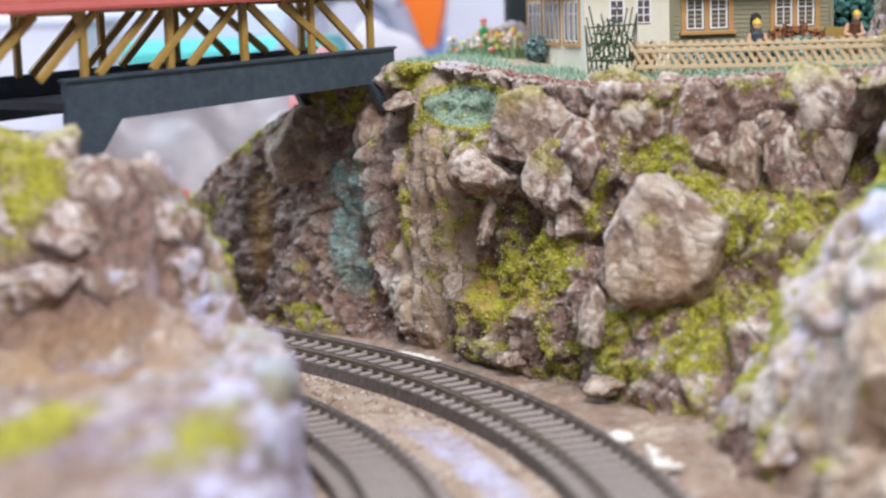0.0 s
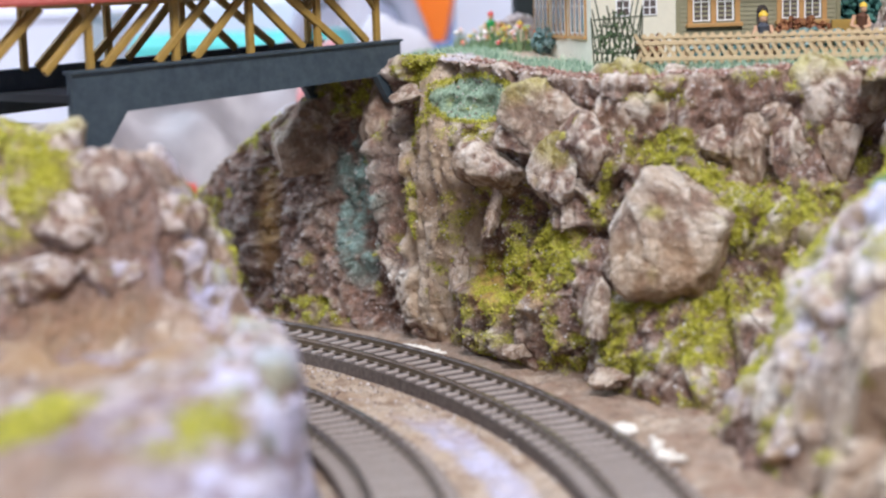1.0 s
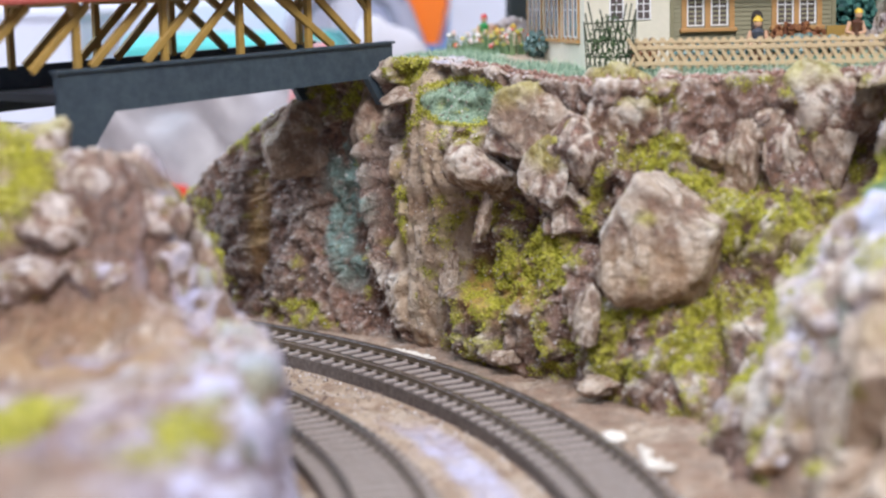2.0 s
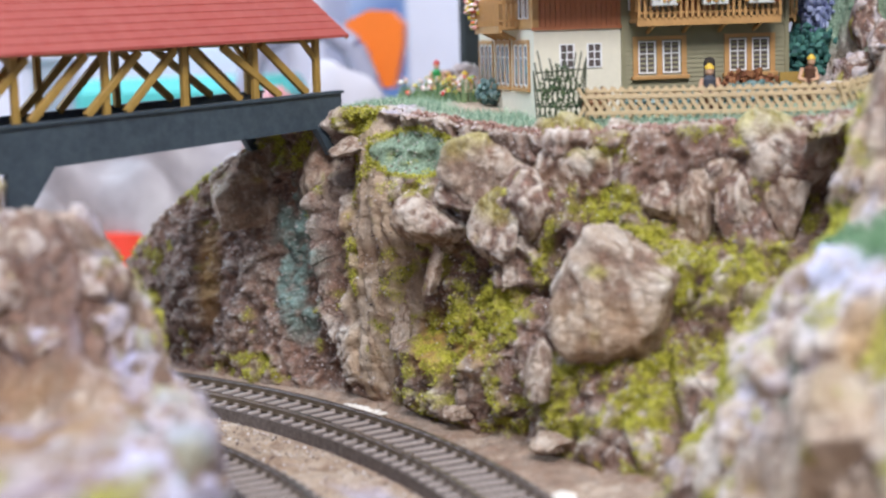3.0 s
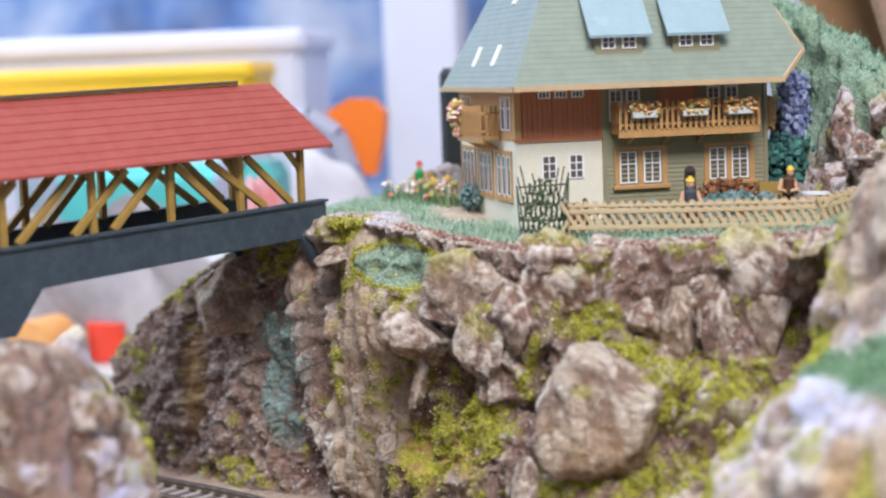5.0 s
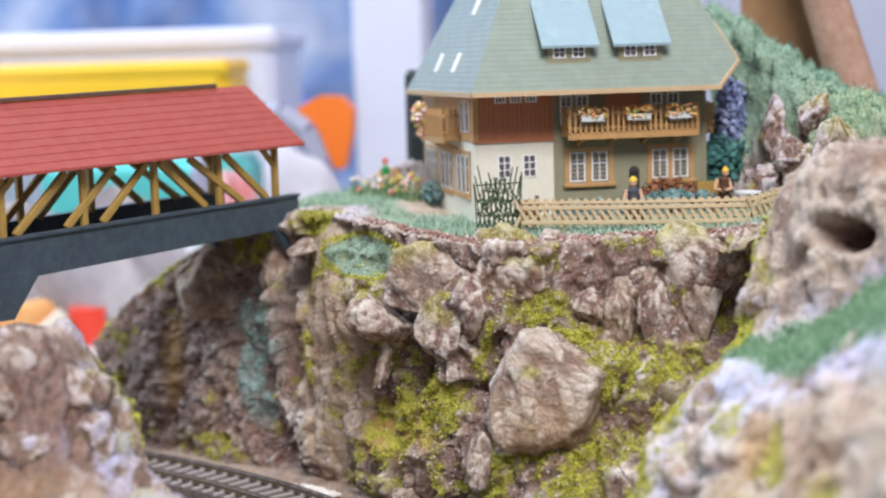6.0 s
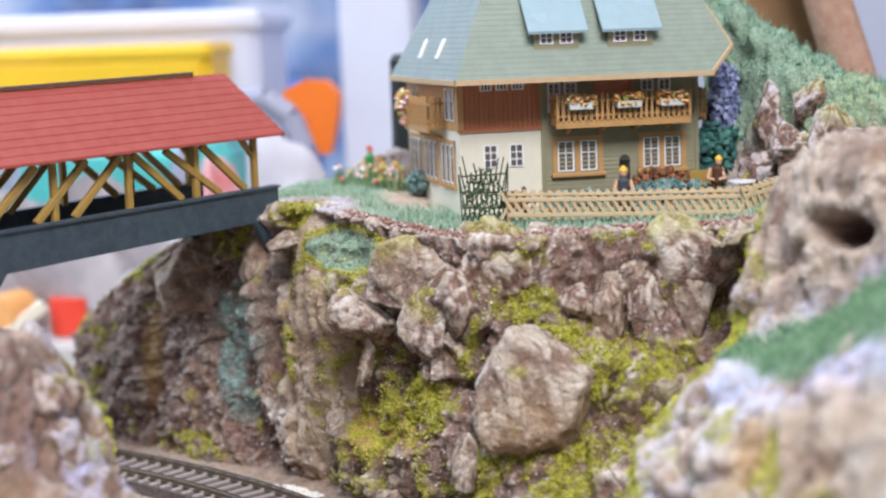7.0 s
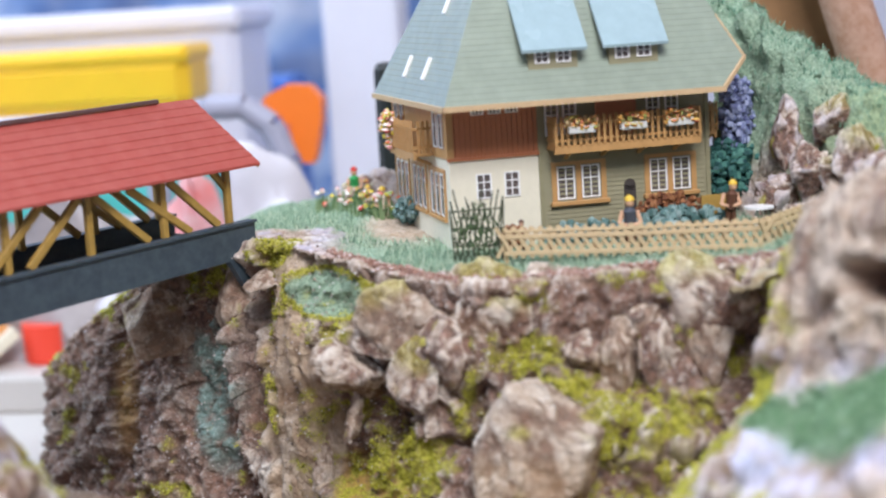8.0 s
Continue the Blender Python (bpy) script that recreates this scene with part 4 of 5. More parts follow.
part("verge_board", Shape().beam((100.5, -20, 50), (111, -15, 60.4), 1.0, 1.6).beam((111, -15, 60.4), (103, -7, 76.5), 0.9, 1.1).beam((111.2, -15, 60.3), (111.2, 91, 60.3), 1.0, 1.6).beam((100.5, 96, 50), (111, 91, 60.4), 1.0, 1.6), M_EAVE, HOUSE, "tan verge board")
part("soffit", Shape().add([(-6, -20, 49.2), (101, -20, 49.2), (111, -14, 59.4), (111, 92, 59.4), (101, 96, 49.2), (-6, 96, 49.2)], [(5, 4, 3, 2, 1, 0)]).box((0, 0, 49.3), (101, 88, 50.2)), M_TIMBER, HOUSE)
part("attic_wall", Shape().box((30, 10, 50), (100, 80, 62)), M_OLIVE, HOUSE)
for vv in (54, 24):
    part("skylight", Shape().beam((-2.4, vv, 58.6), (1.4, vv, 66.6), 3.2, 0.8), M_FRAME, HOUSE, "narrow white roof light")
part("skylight", Shape().beam((9, 30, 82.6), (13, 30, 91), 3.2, 0.8), M_FRAME, HOUSE, "narrow white roof light")
for u0, u1 in ((27.5, 46.0), (58.0, 77.0)):
    d = part("dormer", Shape().box((u0, -14.8, 61), (u1, 0, 70.4)), M_OLIVE, HOUSE, "olive dormer with pale shed roof")
    roof_v = [(u0 - 3.2, -18.5, 68.4), (u1 + 2.8, -18.5, 68.4), (u1 + 2.8, 0.5, 92), (u0 - 3.2, 0.5, 92)]
    part("dormer_roof", Shape().add(roof_v + [(x, y + 0.3, z - 1.1) for x, y, z in roof_v], [(0, 1, 2, 3), (7, 6, 5, 4), (0, 4, 5, 1), (1, 5, 6, 2), (3, 7, 4, 0)]), M_ROOF_SHEEN, d, "pale shed roof")
    part("dormer_cheek", Shape().add([(u0, -14.8, 61), (u0, -14.8, 70), (u0, 0, 90), (u0, 0, 61)], [(0, 1, 2, 3)]).add([(u1, -14.8, 61), (u1, -14.8, 70), (u1, 0, 90), (u1, 0, 61)], [(3, 2, 1, 0)]), M_OLIVE, d)
    w = (u1 - u0)
    for f in (0.14, 0.58):
        house_window(u0 + w * f, 63.6, 5.0, 4.2, front(-14.8), 2, 2, None, d)


# ---- the covered bridge; x along it from its far end, y across, z from the world's ground ----
M_SLATE = painted("slate_blue_girder_paint", (0.035, 0.05, 0.065), 0.55, vary=0.25, scale=260, relief=0.0001, wear=(0.06, 0.085, 0.10))
M_OCHRE = painted("ochre_stained_timber", (0.34, 0.205, 0.045), 0.55, vary=0.35, scale=300, relief=0.0001)
M_TILE = painted("brick_red_roof_plastic", (0.33, 0.055, 0.040), 0.62, vary=0.18, scale=160, relief=0.0003, wear=(0.37, 0.08, 0.06))
M_DECK = painted("black_deck_boards", (0.018, 0.018, 0.02), 0.6, vary=0.3, relief=0.0001)

BRIDGE = thing("covered_bridge", mm_pose(-121, 489, 0, 237), "covered timber model bridge with red roof on slate girders", "bridge")
SAG = 0.032
W_BRIDGE = 48


def deck_z(x):
    return 120 - SAG * x


# across: y from 0 (this side) to -W (far side)
for y in (0.0, -W_BRIDGE):
    s = Shape()
    s.add([(0, y - 1.5, 120), (0, y + 1.5, 120), (158, y + 1.5, deck_z(158)), (158, y - 1.5, deck_z(158)),
           (0, y - 1.5, 107), (0, y + 1.5, 107), (158, y + 1.5, deck_z(158) - 15), (158, y - 1.5, deck_z(158) - 15)],
          [(0, 1, 2, 3), (7, 6, 5, 4), (1, 5, 6, 2), (0, 3, 7, 4), (0, 4, 5, 1), (3, 2, 6, 7)])
    g = part("girder", s, M_SLATE, BRIDGE, "slate-blue plate girder")
    part("girder_flange", Shape().add([(-0.5, y - 2.6, 120), (-0.5, y + 2.6, 120), (158.5, y + 2.6, deck_z(158)), (158.5, y - 2.6, deck_z(158)), (-0.5, y - 2.6, 121), (-0.5, y + 2.6, 121), (158.5, y + 2.6, deck_z(158) + 1), (158.5, y - 2.6, deck_z(158) + 1)], [(0, 3, 2, 1), (4, 5, 6, 7), (1, 2, 6, 5), (0, 4, 7, 3), (0, 1, 5, 4), (3, 7, 6, 2)]), M_SLATE, g)
    for x0, x1, x2, zz in ((4, 7, 15, 95.5), (154, 147, 134, 86))[: 2 if y == 0 else 1]:
        zt = deck_z(x0) - 12
        part("girder_foot", Shape().add([(x0, y - 1.6, zt), (x2, y - 1.6, zt), (x1, y - 1.6, zz), (x0, y - 1.6, zz), (x0, y + 1.6, zt), (x2, y + 1.6, zt), (x1, y + 1.6, zz), (x0, y + 1.6, zz)], [(0, 1, 2, 3), (7, 6, 5, 4), (0, 4, 5, 1), (1, 5, 6, 2), (2, 6, 7, 3), (3, 7, 4, 0)]), M_SLATE, g, "tapered slate-blue foot")
    # trusses
    yy = y + (-3.0 if y == 0 else 3.0)
    for x in (9, 41, 75, 110, 147):
        part("post", Shape().beam((x, yy, deck_z(x)), (x, yy, 143 - 0.02 * x), 2.6, 2.6), M_OCHRE, BRIDGE)
    for x0, x1 in ((15, 38), (29, 57), (49, 73), (102, 79), (119, 95), (142, 118), (166, 142), (192, 166)):
        part("diagonal", Shape().beam((x0, yy + 0.6, deck_z(x0) + 1), (x1, yy + 0.6, 141 - 0.02 * x1), 2.2, 2.8), M_OCHRE, BRIDGE)
    part("top_plate", Shape().beam((0, yy, 143), (160, yy, 139.8), 3, 2.6), M_OCHRE, BRIDGE)
    for x in (9, 147):
        part("brace", Shape().beam((x, yy, 133), (x + (9 if x < 50 else -9), yy, 143), 1.8, 1.8).beam((x, yy, 133), (x, yy - (9 if y == 0 else -9), 143), 1.8, 1.8), M_OCHRE, BRIDGE)
part("deck", Shape().add([(0, -W_BRIDGE, 110), (0, 0, 110), (158, 0, 105), (158, -W_BRIDGE, 105), (0, -W_BRIDGE, 113), (0, 0, 113), (158, 0, 108), (158, -W_BRIDGE, 108)], [(3, 2, 1, 0), (4, 5, 6, 7), (0, 1, 5, 4), (1, 2, 6, 5), (2, 3, 7, 6), (3, 0, 4, 7)]), M_DECK, BRIDGE, "black deck")
for x in (9, 41, 75, 110, 147):
    part("tie_beam", Shape().beam((x, -2, 141.5 - 0.02 * x), (x, -W_BRIDGE + 2, 141.5 - 0.02 * x), 2.4, 2.4), M_OCHRE, BRIDGE)
# roof courses
for side in (0, 1):
    n = 9
    slope_part = None
    for c in range(n):
        row = []
        for f, lift in ((c / n, 0.42), ((c + 1) / n, 0.12)):
            across = (5.0 if side == 0 else -W_BRIDGE - 5.0) * (1 - f) + (-W_BRIDGE / 2) * f
            z = 142.6 + 25.5 * f + lift
            for x in (-2 + 6.5 * f, 215):
                row.append((x, across, z - 0.02 * x))
        low = [(row[0][0], row[0][1], row[0][2] - 1.1), (row[1][0], row[1][1], row[1][2] - 1.1)]
        s = Shape().add(row + low, [(0, 1, 3, 2), (4, 5, 1, 0)] if side == 0 else [(2, 3, 1, 0), (0, 1, 5, 4)])
        if slope_part is None:
            slope_part = part("roof_slope", s, M_TILE, BRIDGE, "brick-red tiled roof slope in courses")
        else:
            part("tile_course", s, M_TILE, slope_part)
part("ridge_cap", Shape().beam((22, -W_BRIDGE / 2, 168.7), (213, -W_BRIDGE / 2, 164.8), 2.2, 1.6), painted("dark_ridge_strip", (0.10, 0.05, 0.045), 0.6), BRIDGE, "dark ridge strip")
part("gable_rafter", Shape().beam((-1.4, 4.6, 141.6), (4.6, -W_BRIDGE / 2, 167), 1.2, 1.2).beam((-1.4, -W_BRIDGE - 4.6, 141.6), (4.6, -W_BRIDGE / 2, 167), 1.2, 1.2), M_OCHRE, BRIDGE)


M_ASHLAR = painted("pale_abutment_stone", (0.46, 0.42, 0.38), 0.75, vary=0.25, scale=200, relief=0.0004)
abutment = thing("bridge_abutment", mm_pose(-121, 489, 0, 237), "pale stone block abutment under the bridge end", "abutment")
part("core", Shape().box((168, -46, -4), (214, 2, 99)), M_DECK, abutment, "dark joints behind the blocks")
for row in range(9):
    for k in range(4):
        x0 = 166 + 12.3 * k - (6 if row % 2 else 0)
        part("stone_block", Shape().box((max(166, x0), 1.6, 1 + row * 11), (min(214, x0 + 11.7), 4.2, 11.4 + row * 11), bevel=0.6), M_ASHLAR, abutment)


# ---- boulders set into the landscape ----
def boulder(label, centre, radii, seed, paint, planes=11, turn=0.0, group="loose boulders", relief=1.0, cuts=None):
    """A faceted cast stone: a ball cut by random planes, then roughened."""
    rnd = random.Random(seed)
    own, cuts = cuts, list(cuts or [])
    for _ in range(planes if own is None else 3):
        d = Vector((rnd.gauss(0, 1), rnd.gauss(0, 1), rnd.gauss(0, 1))).normalized()
        cuts.append((d, rnd.uniform(0.45, 0.78) if own is None else rnd.uniform(0.8, 0.95)))
    rot = Matrix.Rotation(radians(turn), 3, "Y") @ Matrix.Rotation(rnd.uniform(-0.4, 0.4), 3, "Z")
    rings, n = 46, 70
    vs, tab = [], {k: [] for k in ROCK_MASKS}
    size = sum(radii) / 3

    def put(d):
        r = min([1.05] + [h / max(d.dot(c), 1e-6) for c, h in cuts if d.dot(c) > 0.05])
        q = rot @ Vector((d.x * radii[0], d.y * radii[1], d.z * radii[2])) * r
        w = (Vector(centre) + q) * MM
        c2, c3 = crag(w, size * 0.55 * MM, seed % 17), crag(w, size * 0.22 * MM, seed % 13 + 3)
        fine = noise.ridged_multi_fractal(w * 190, 1.0, 2.1, 4, 1.0, 2.0) - 1.0
        cr = crumple(w, max(0.006, size * 0.5 * MM), seed % 11)
        q += d * relief * (size * 0.07 * c2 + size * 0.025 * c3 + 0.5 * fine + min(0.8, size * 0.035) * cr)
        c3 = c3 + 0.5 * fine + 0.5 * cr
        vs.append(tuple(q))
        m = paint(d, c2, c3)
        for k in ROCK_MASKS:
            tab[k].append(min(1.0, max(0.0, m.get(k, 0.0))))

    for j in range(1, rings):
        for i in range(n):
            a, b = math.pi * j / rings, math.tau * i / n
            put(Vector((math.sin(a) * math.cos(b), math.sin(a) * math.sin(b), math.cos(a))))
    put(Vector((0, 0, 1)))
    put(Vector((0, 0, -1)))
    top, bot = len(vs) - 2, len(vs) - 1
    fs = [(j * n + i, (j + 1) * n + i, (j + 1) * n + (i + 1) % n, j * n + (i + 1) % n) for j in range(rings - 2) for i in range(n)]
    fs += [(top, i, (i + 1) % n) for i in range(n)] + [(bot, (rings - 2) * n + (i + 1) % n, (rings - 2) * n + i) for i in range(n)]
    ob = mesh_object("boulder", [(x * MM, y * MM, z * MM) for x, y, z in vs], fs, M_ROCK)
    masks(ob, tab)
    ob.location = Vector(centre) * MM
    return tagged(ob, label, "boulder", group)


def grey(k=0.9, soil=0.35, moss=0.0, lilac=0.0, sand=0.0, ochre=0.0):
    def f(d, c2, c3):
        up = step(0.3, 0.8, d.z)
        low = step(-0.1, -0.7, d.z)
        # Browner creases and undersides: shade painted into the stone's colour.
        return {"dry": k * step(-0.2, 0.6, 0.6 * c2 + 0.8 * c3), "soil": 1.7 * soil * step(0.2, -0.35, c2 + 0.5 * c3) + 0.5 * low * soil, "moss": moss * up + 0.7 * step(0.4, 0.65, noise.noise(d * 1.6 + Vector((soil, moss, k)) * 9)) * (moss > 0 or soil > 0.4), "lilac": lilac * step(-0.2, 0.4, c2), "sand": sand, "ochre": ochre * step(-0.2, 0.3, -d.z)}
    return f


STONE_CUTS = [(Vector((0.52, -0.15, 0.84)).normalized(), 0.62), (Vector((-0.86, -0.1, 0.5)).normalized(), 0.70), (Vector((0.93, -0.2, -0.32)).normalized(), 0.74), (Vector((-0.98, 0.0, -0.15)).normalized(), 0.84), (Vector((0.05, -0.3, -0.95)).normalized(), 0.86), (Vector((0.15, -1.0, 0.12)).normalized(), 0.55), (Vector((-0.5, -0.85, 0.1)).normalized(), 0.66)]
CLIFF_ROCKS = [
    ((-6, 387, 55), (24, 15, 26), 0), ((-52, 419, 95), (18, 14, 20), -32), ((-24, 415, 94), (20, 15, 18), 26), ((3, 419, 98), (17, 14, 15), -22),
    ((22, 420, 93), (14, 14, 21), 35), ((46, 420, 97), (23, 15, 17), -12), ((67, 416, 102), (14, 12, 14), 18), ((-166, 507, 81), (25, 13, 17), -14),
    ((-70, 427, 72), (19, 14, 12), 28), ((-47, 412, 70), (11, 11, 18), 8), ((20, 407, 79), (8, 7, 15), 10), ((-38, 410, 84), (13, 11, 17), 34),
    ((35, 410, 80), (9, 7, 18), -8), ((53, 410, 84), (9, 8, 17), 6), ((8, 408, 82), (9, 8, 8), 0), ((-60, 420, 86), (10, 9, 14), 20), ((-128, 488, 84), (10, 9, 22), 12),
]
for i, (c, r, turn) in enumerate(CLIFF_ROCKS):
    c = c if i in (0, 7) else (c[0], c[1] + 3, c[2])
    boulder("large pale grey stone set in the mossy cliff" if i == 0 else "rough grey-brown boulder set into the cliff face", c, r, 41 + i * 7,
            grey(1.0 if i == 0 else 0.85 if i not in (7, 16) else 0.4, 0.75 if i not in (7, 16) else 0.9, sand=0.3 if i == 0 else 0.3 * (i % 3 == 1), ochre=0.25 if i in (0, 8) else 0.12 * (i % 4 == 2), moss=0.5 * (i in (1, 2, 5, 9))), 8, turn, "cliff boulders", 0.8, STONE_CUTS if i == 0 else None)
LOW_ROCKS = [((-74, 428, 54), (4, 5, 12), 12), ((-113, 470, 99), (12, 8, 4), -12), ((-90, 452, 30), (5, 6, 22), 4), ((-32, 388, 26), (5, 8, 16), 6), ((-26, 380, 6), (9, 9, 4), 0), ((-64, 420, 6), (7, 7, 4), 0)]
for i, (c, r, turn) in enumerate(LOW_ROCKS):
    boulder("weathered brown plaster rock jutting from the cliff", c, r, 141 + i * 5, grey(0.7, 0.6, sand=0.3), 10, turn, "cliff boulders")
SPUR_ROCKS = [((42, 296, 24), (15, 13, 17)), ((50, 303, 46), (12, 12, 13)), ((34, 288, 8), (12, 10, 9)), ((56, 316, 66), (9, 9, 9)), ((26, 316, 12), (10, 9, 13)), ((70, 356, 92), (7, 8, 8)), ((60, 250, 40), (16, 16, 26))]
for i, (c, r) in enumerate(SPUR_ROCKS):
    boulder("whitish plaster rock with lilac crests on the spur", c, r, 201 + i * 3, grey(1.0, 0.3, moss=0.5 if i in (1, 4) else 0.1, lilac=0.55 if i != 6 else 0.1, ochre=0.7 if i == 2 else 0.1, sand=0.25 + 0.5 * (i == 6)), 10, 0, "spur boulders")
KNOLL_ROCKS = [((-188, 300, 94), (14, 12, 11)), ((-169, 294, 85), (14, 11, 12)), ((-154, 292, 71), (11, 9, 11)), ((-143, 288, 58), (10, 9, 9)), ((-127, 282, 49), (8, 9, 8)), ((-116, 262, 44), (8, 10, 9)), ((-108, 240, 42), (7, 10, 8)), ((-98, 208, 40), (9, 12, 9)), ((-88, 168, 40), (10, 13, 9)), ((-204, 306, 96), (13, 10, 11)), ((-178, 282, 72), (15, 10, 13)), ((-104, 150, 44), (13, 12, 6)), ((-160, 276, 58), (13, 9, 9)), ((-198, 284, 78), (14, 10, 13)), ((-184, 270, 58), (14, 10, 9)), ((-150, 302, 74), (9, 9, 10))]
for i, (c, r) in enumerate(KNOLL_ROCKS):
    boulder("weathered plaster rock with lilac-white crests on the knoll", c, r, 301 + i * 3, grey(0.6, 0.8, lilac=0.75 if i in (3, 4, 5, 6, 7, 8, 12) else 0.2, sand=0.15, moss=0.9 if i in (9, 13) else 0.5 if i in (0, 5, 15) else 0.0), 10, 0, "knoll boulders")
BACK_ROCKS = [((83, 488, 142), (8, 8, 16)), ((92, 474, 131), (10, 9, 14)), ((80, 478, 122), (10, 8, 10)), ((99, 460, 130), (11, 10, 14)), ((88, 454, 118), (10, 9, 9)), ((100, 478, 148), (9, 9, 12)), ((108, 448, 138), (11, 9, 13)), ((116, 436, 134), (10, 9, 12)), ((-84, 585, 118), (20, 12, 13))]
for i, (c, r) in enumerate(BACK_ROCKS):
    boulder("grey craggy rock beside the model house", c, r, 401 + i * 3, grey(0.7, 0.9, lilac=0.3, moss=0.4 * (i in (3, 5, 6))), 10, 0, "rocks by the house")

# ---- things in the yard ----
M_FENCE = painted("tan_fence_plastic", (0.56, 0.42, 0.24), 0.55, vary=0.15, scale=300, relief=0.0001)


def lattice_fence(points, label):
    f = thing("lattice_fence", Matrix(), label, "fence")
    slat = {}
    for (x0, y0, z0), (x1, y1, z1) in zip(points, points[1:]):
        a = Vector((x0, y0, z0))
        d = Vector((x1, y1, z1)) - a
        length, turn = d.length, math.degrees(math.atan2(d.y, d.x))
        n = int(length / 3.1)
        for i in range(n + 1):
            p = a + d * (i / n)
            for s in (-1, 1):
                m = mm_pose(p.x, p.y, p.z, turn) @ mm_pose(0, 0.5 * s, 5.6, 0, 0, 31 * s + random.uniform(-2, 2))
                if s not in slat:
                    slat[s] = part("slat", Shape().box((-0.6, -0.3, -6.4), (0.6, 0.3, 6.2)), M_FENCE, f)
                    slat[s].matrix_local = m
                else:
                    same_mesh("slat", slat[s], f, m)
        for h in (1.8, 7.6, 9.6):
            part("rail", Shape().beam(a + Vector((0, -0.7, h)), a + d + Vector((0, -0.7, h)), 0.7, 1.5 if h < 9 else 1.0), M_FENCE, f)
        for i in range(4):
            p = a + d * (i / 3)
            part("post", Shape().box((p.x - 0.8, p.y + 0.6, p.z - 2), (p.x + 0.8, p.y + 2.0, p.z + 10.5)), M_FENCE, f)
    return f


lattice_fence([(-17, 436, 110.5), (30, 435, 110.3), (72, 434, 110.6), (86, 447, 113)], "tan lattice garden fence with jagged top along the yard")

M_LEAFDARK = leaf_material("dark_green_foliage", [(0.0, (0.02, 0.05, 0.02)), (0.5, (0.05, 0.10, 0.04)), (1.0, (0.12, 0.17, 0.07))])
M_HEDGE = leaf_material("blue_green_flock", [(0.0, (0.06, 0.13, 0.12)), (0.5, (0.14, 0.24, 0.22)), (1.0, (0.30, 0.40, 0.38))])
M_RUST = leaf_material("russet_foliage", [(0.0, (0.10, 0.03, 0.015)), (0.5, (0.22, 0.08, 0.03)), (1.0, (0.34, 0.15, 0.06))])
M_LUPIN = leaf_material("blue_violet_flock", [(0.0, (0.08, 0.09, 0.20)), (0.5, (0.20, 0.23, 0.38)), (1.0, (0.40, 0.44, 0.60))])
M_TEALB = leaf_material("deep_teal_foliage", [(0.0, (0.01, 0.05, 0.05)), (0.5, (0.03, 0.12, 0.10)), (1.0, (0.08, 0.22, 0.17))])
M_GRASSB = leaf_material("grass_blades", [(0.0, (0.05, 0.11, 0.04)), (0.5, (0.13, 0.22, 0.09)), (1.0, (0.26, 0.34, 0.16))])


def tufts(n, centre, radii, size, seed, flat=1.0):
    """Many small uneven clumps filling an ellipsoid unevenly."""
    rnd = random.Random(seed)
    s = Shape()
    while n > 0:
        d = Vector((rnd.uniform(-1, 1), rnd.uniform(-1, 1), rnd.uniform(-1, 1)))
        if d.length > 1 or noise.noise(d * 2.2 + Vector((seed, 0, 0))) < -0.15:
            continue
        n -= 1
        r = size * rnd.uniform(0.5, 1.3)
        c = [centre[i] + d[i] * radii[i] for i in range(3)]
        s.lump(c, (r, r, r * flat), rnd.random() * 60, 0.6, 4, 5)
    return s


def bush(name, label, category, shape, mat):
    b = part(name, shape, mat, None, "", True)
    return tagged(b, label, category)


trellis = thing("trellis", mm_pose(-27, 440, 109), "dark green plant trellis with climbing foliage beside the fence", "trellis")
M_TRELLIS = painted("grey_green_wire_trellis", (0.055, 0.065, 0.035), 0.6, vary=0.4, scale=300, relief=0.0)
for i in range(10):
    for s in (-1, 1):
        x = -8.5 + i * 1.9
        h = 22 + random.uniform(-5, 4)
        part("slat", Shape().beam((x, s * 0.5, 0), (max(-9.5, min(9.5, x + s * h * 0.2)), s * 0.5, h), 0.5, 0.75), M_TRELLIS, trellis)
for h in (6, 12, 18):
    part("crossbar", Shape().beam((-9, 0, h), (9.5, 0, h + random.uniform(-1, 1)), 0.45, 0.6), M_TRELLIS, trellis)
part("foliage", tufts(300, (0, 0, 9), (9.5, 1.8, 12), 0.5, 5), M_LEAFDARK, trellis, "dark climbing leaves")
bush("hedge", "blue-green flock hedge along the front of the house", "hedge", tufts(260, (20, 470, 113), (30, 4, 5), 1.5, 6).add(tufts(200, (44, 478, 115), (18, 4, 6), 1.5, 7).v, tufts(200, (44, 478, 115), (18, 4, 6), 1.5, 7).f), M_HEDGE)
bush("bush", "russet brown bush under the house window", "bush", tufts(330, (40, 486, 119), (13, 4, 6), 1.1, 8), M_RUST)
bush("flower_bush", "tall blue-violet flowering bush against the hillside", "bush", tufts(420, (67, 513, 150), (7, 7, 17), 1.3, 9), M_LUPIN)
bush("bush", "deep teal bush behind the house corner", "bush", tufts(520, (66, 512, 128), (12, 10, 15), 1.7, 10), M_TEALB)
bush("bush", "small dark shrub beside the house end wall", "bush", tufts(150, (-64, 520, 118), (7, 9, 5), 1.0, 11), M_HEDGE)
bush("bush", "small russet shrub beside the trellis", "bush", tufts(130, (-16, 452, 116), (5, 4, 4), 0.9, 12), M_RUST)
bush("bush", "teal bush at the foot of the hillside", "bush", tufts(300, (70, 540, 150), (10, 14, 18), 1.7, 13), M_TEALB)


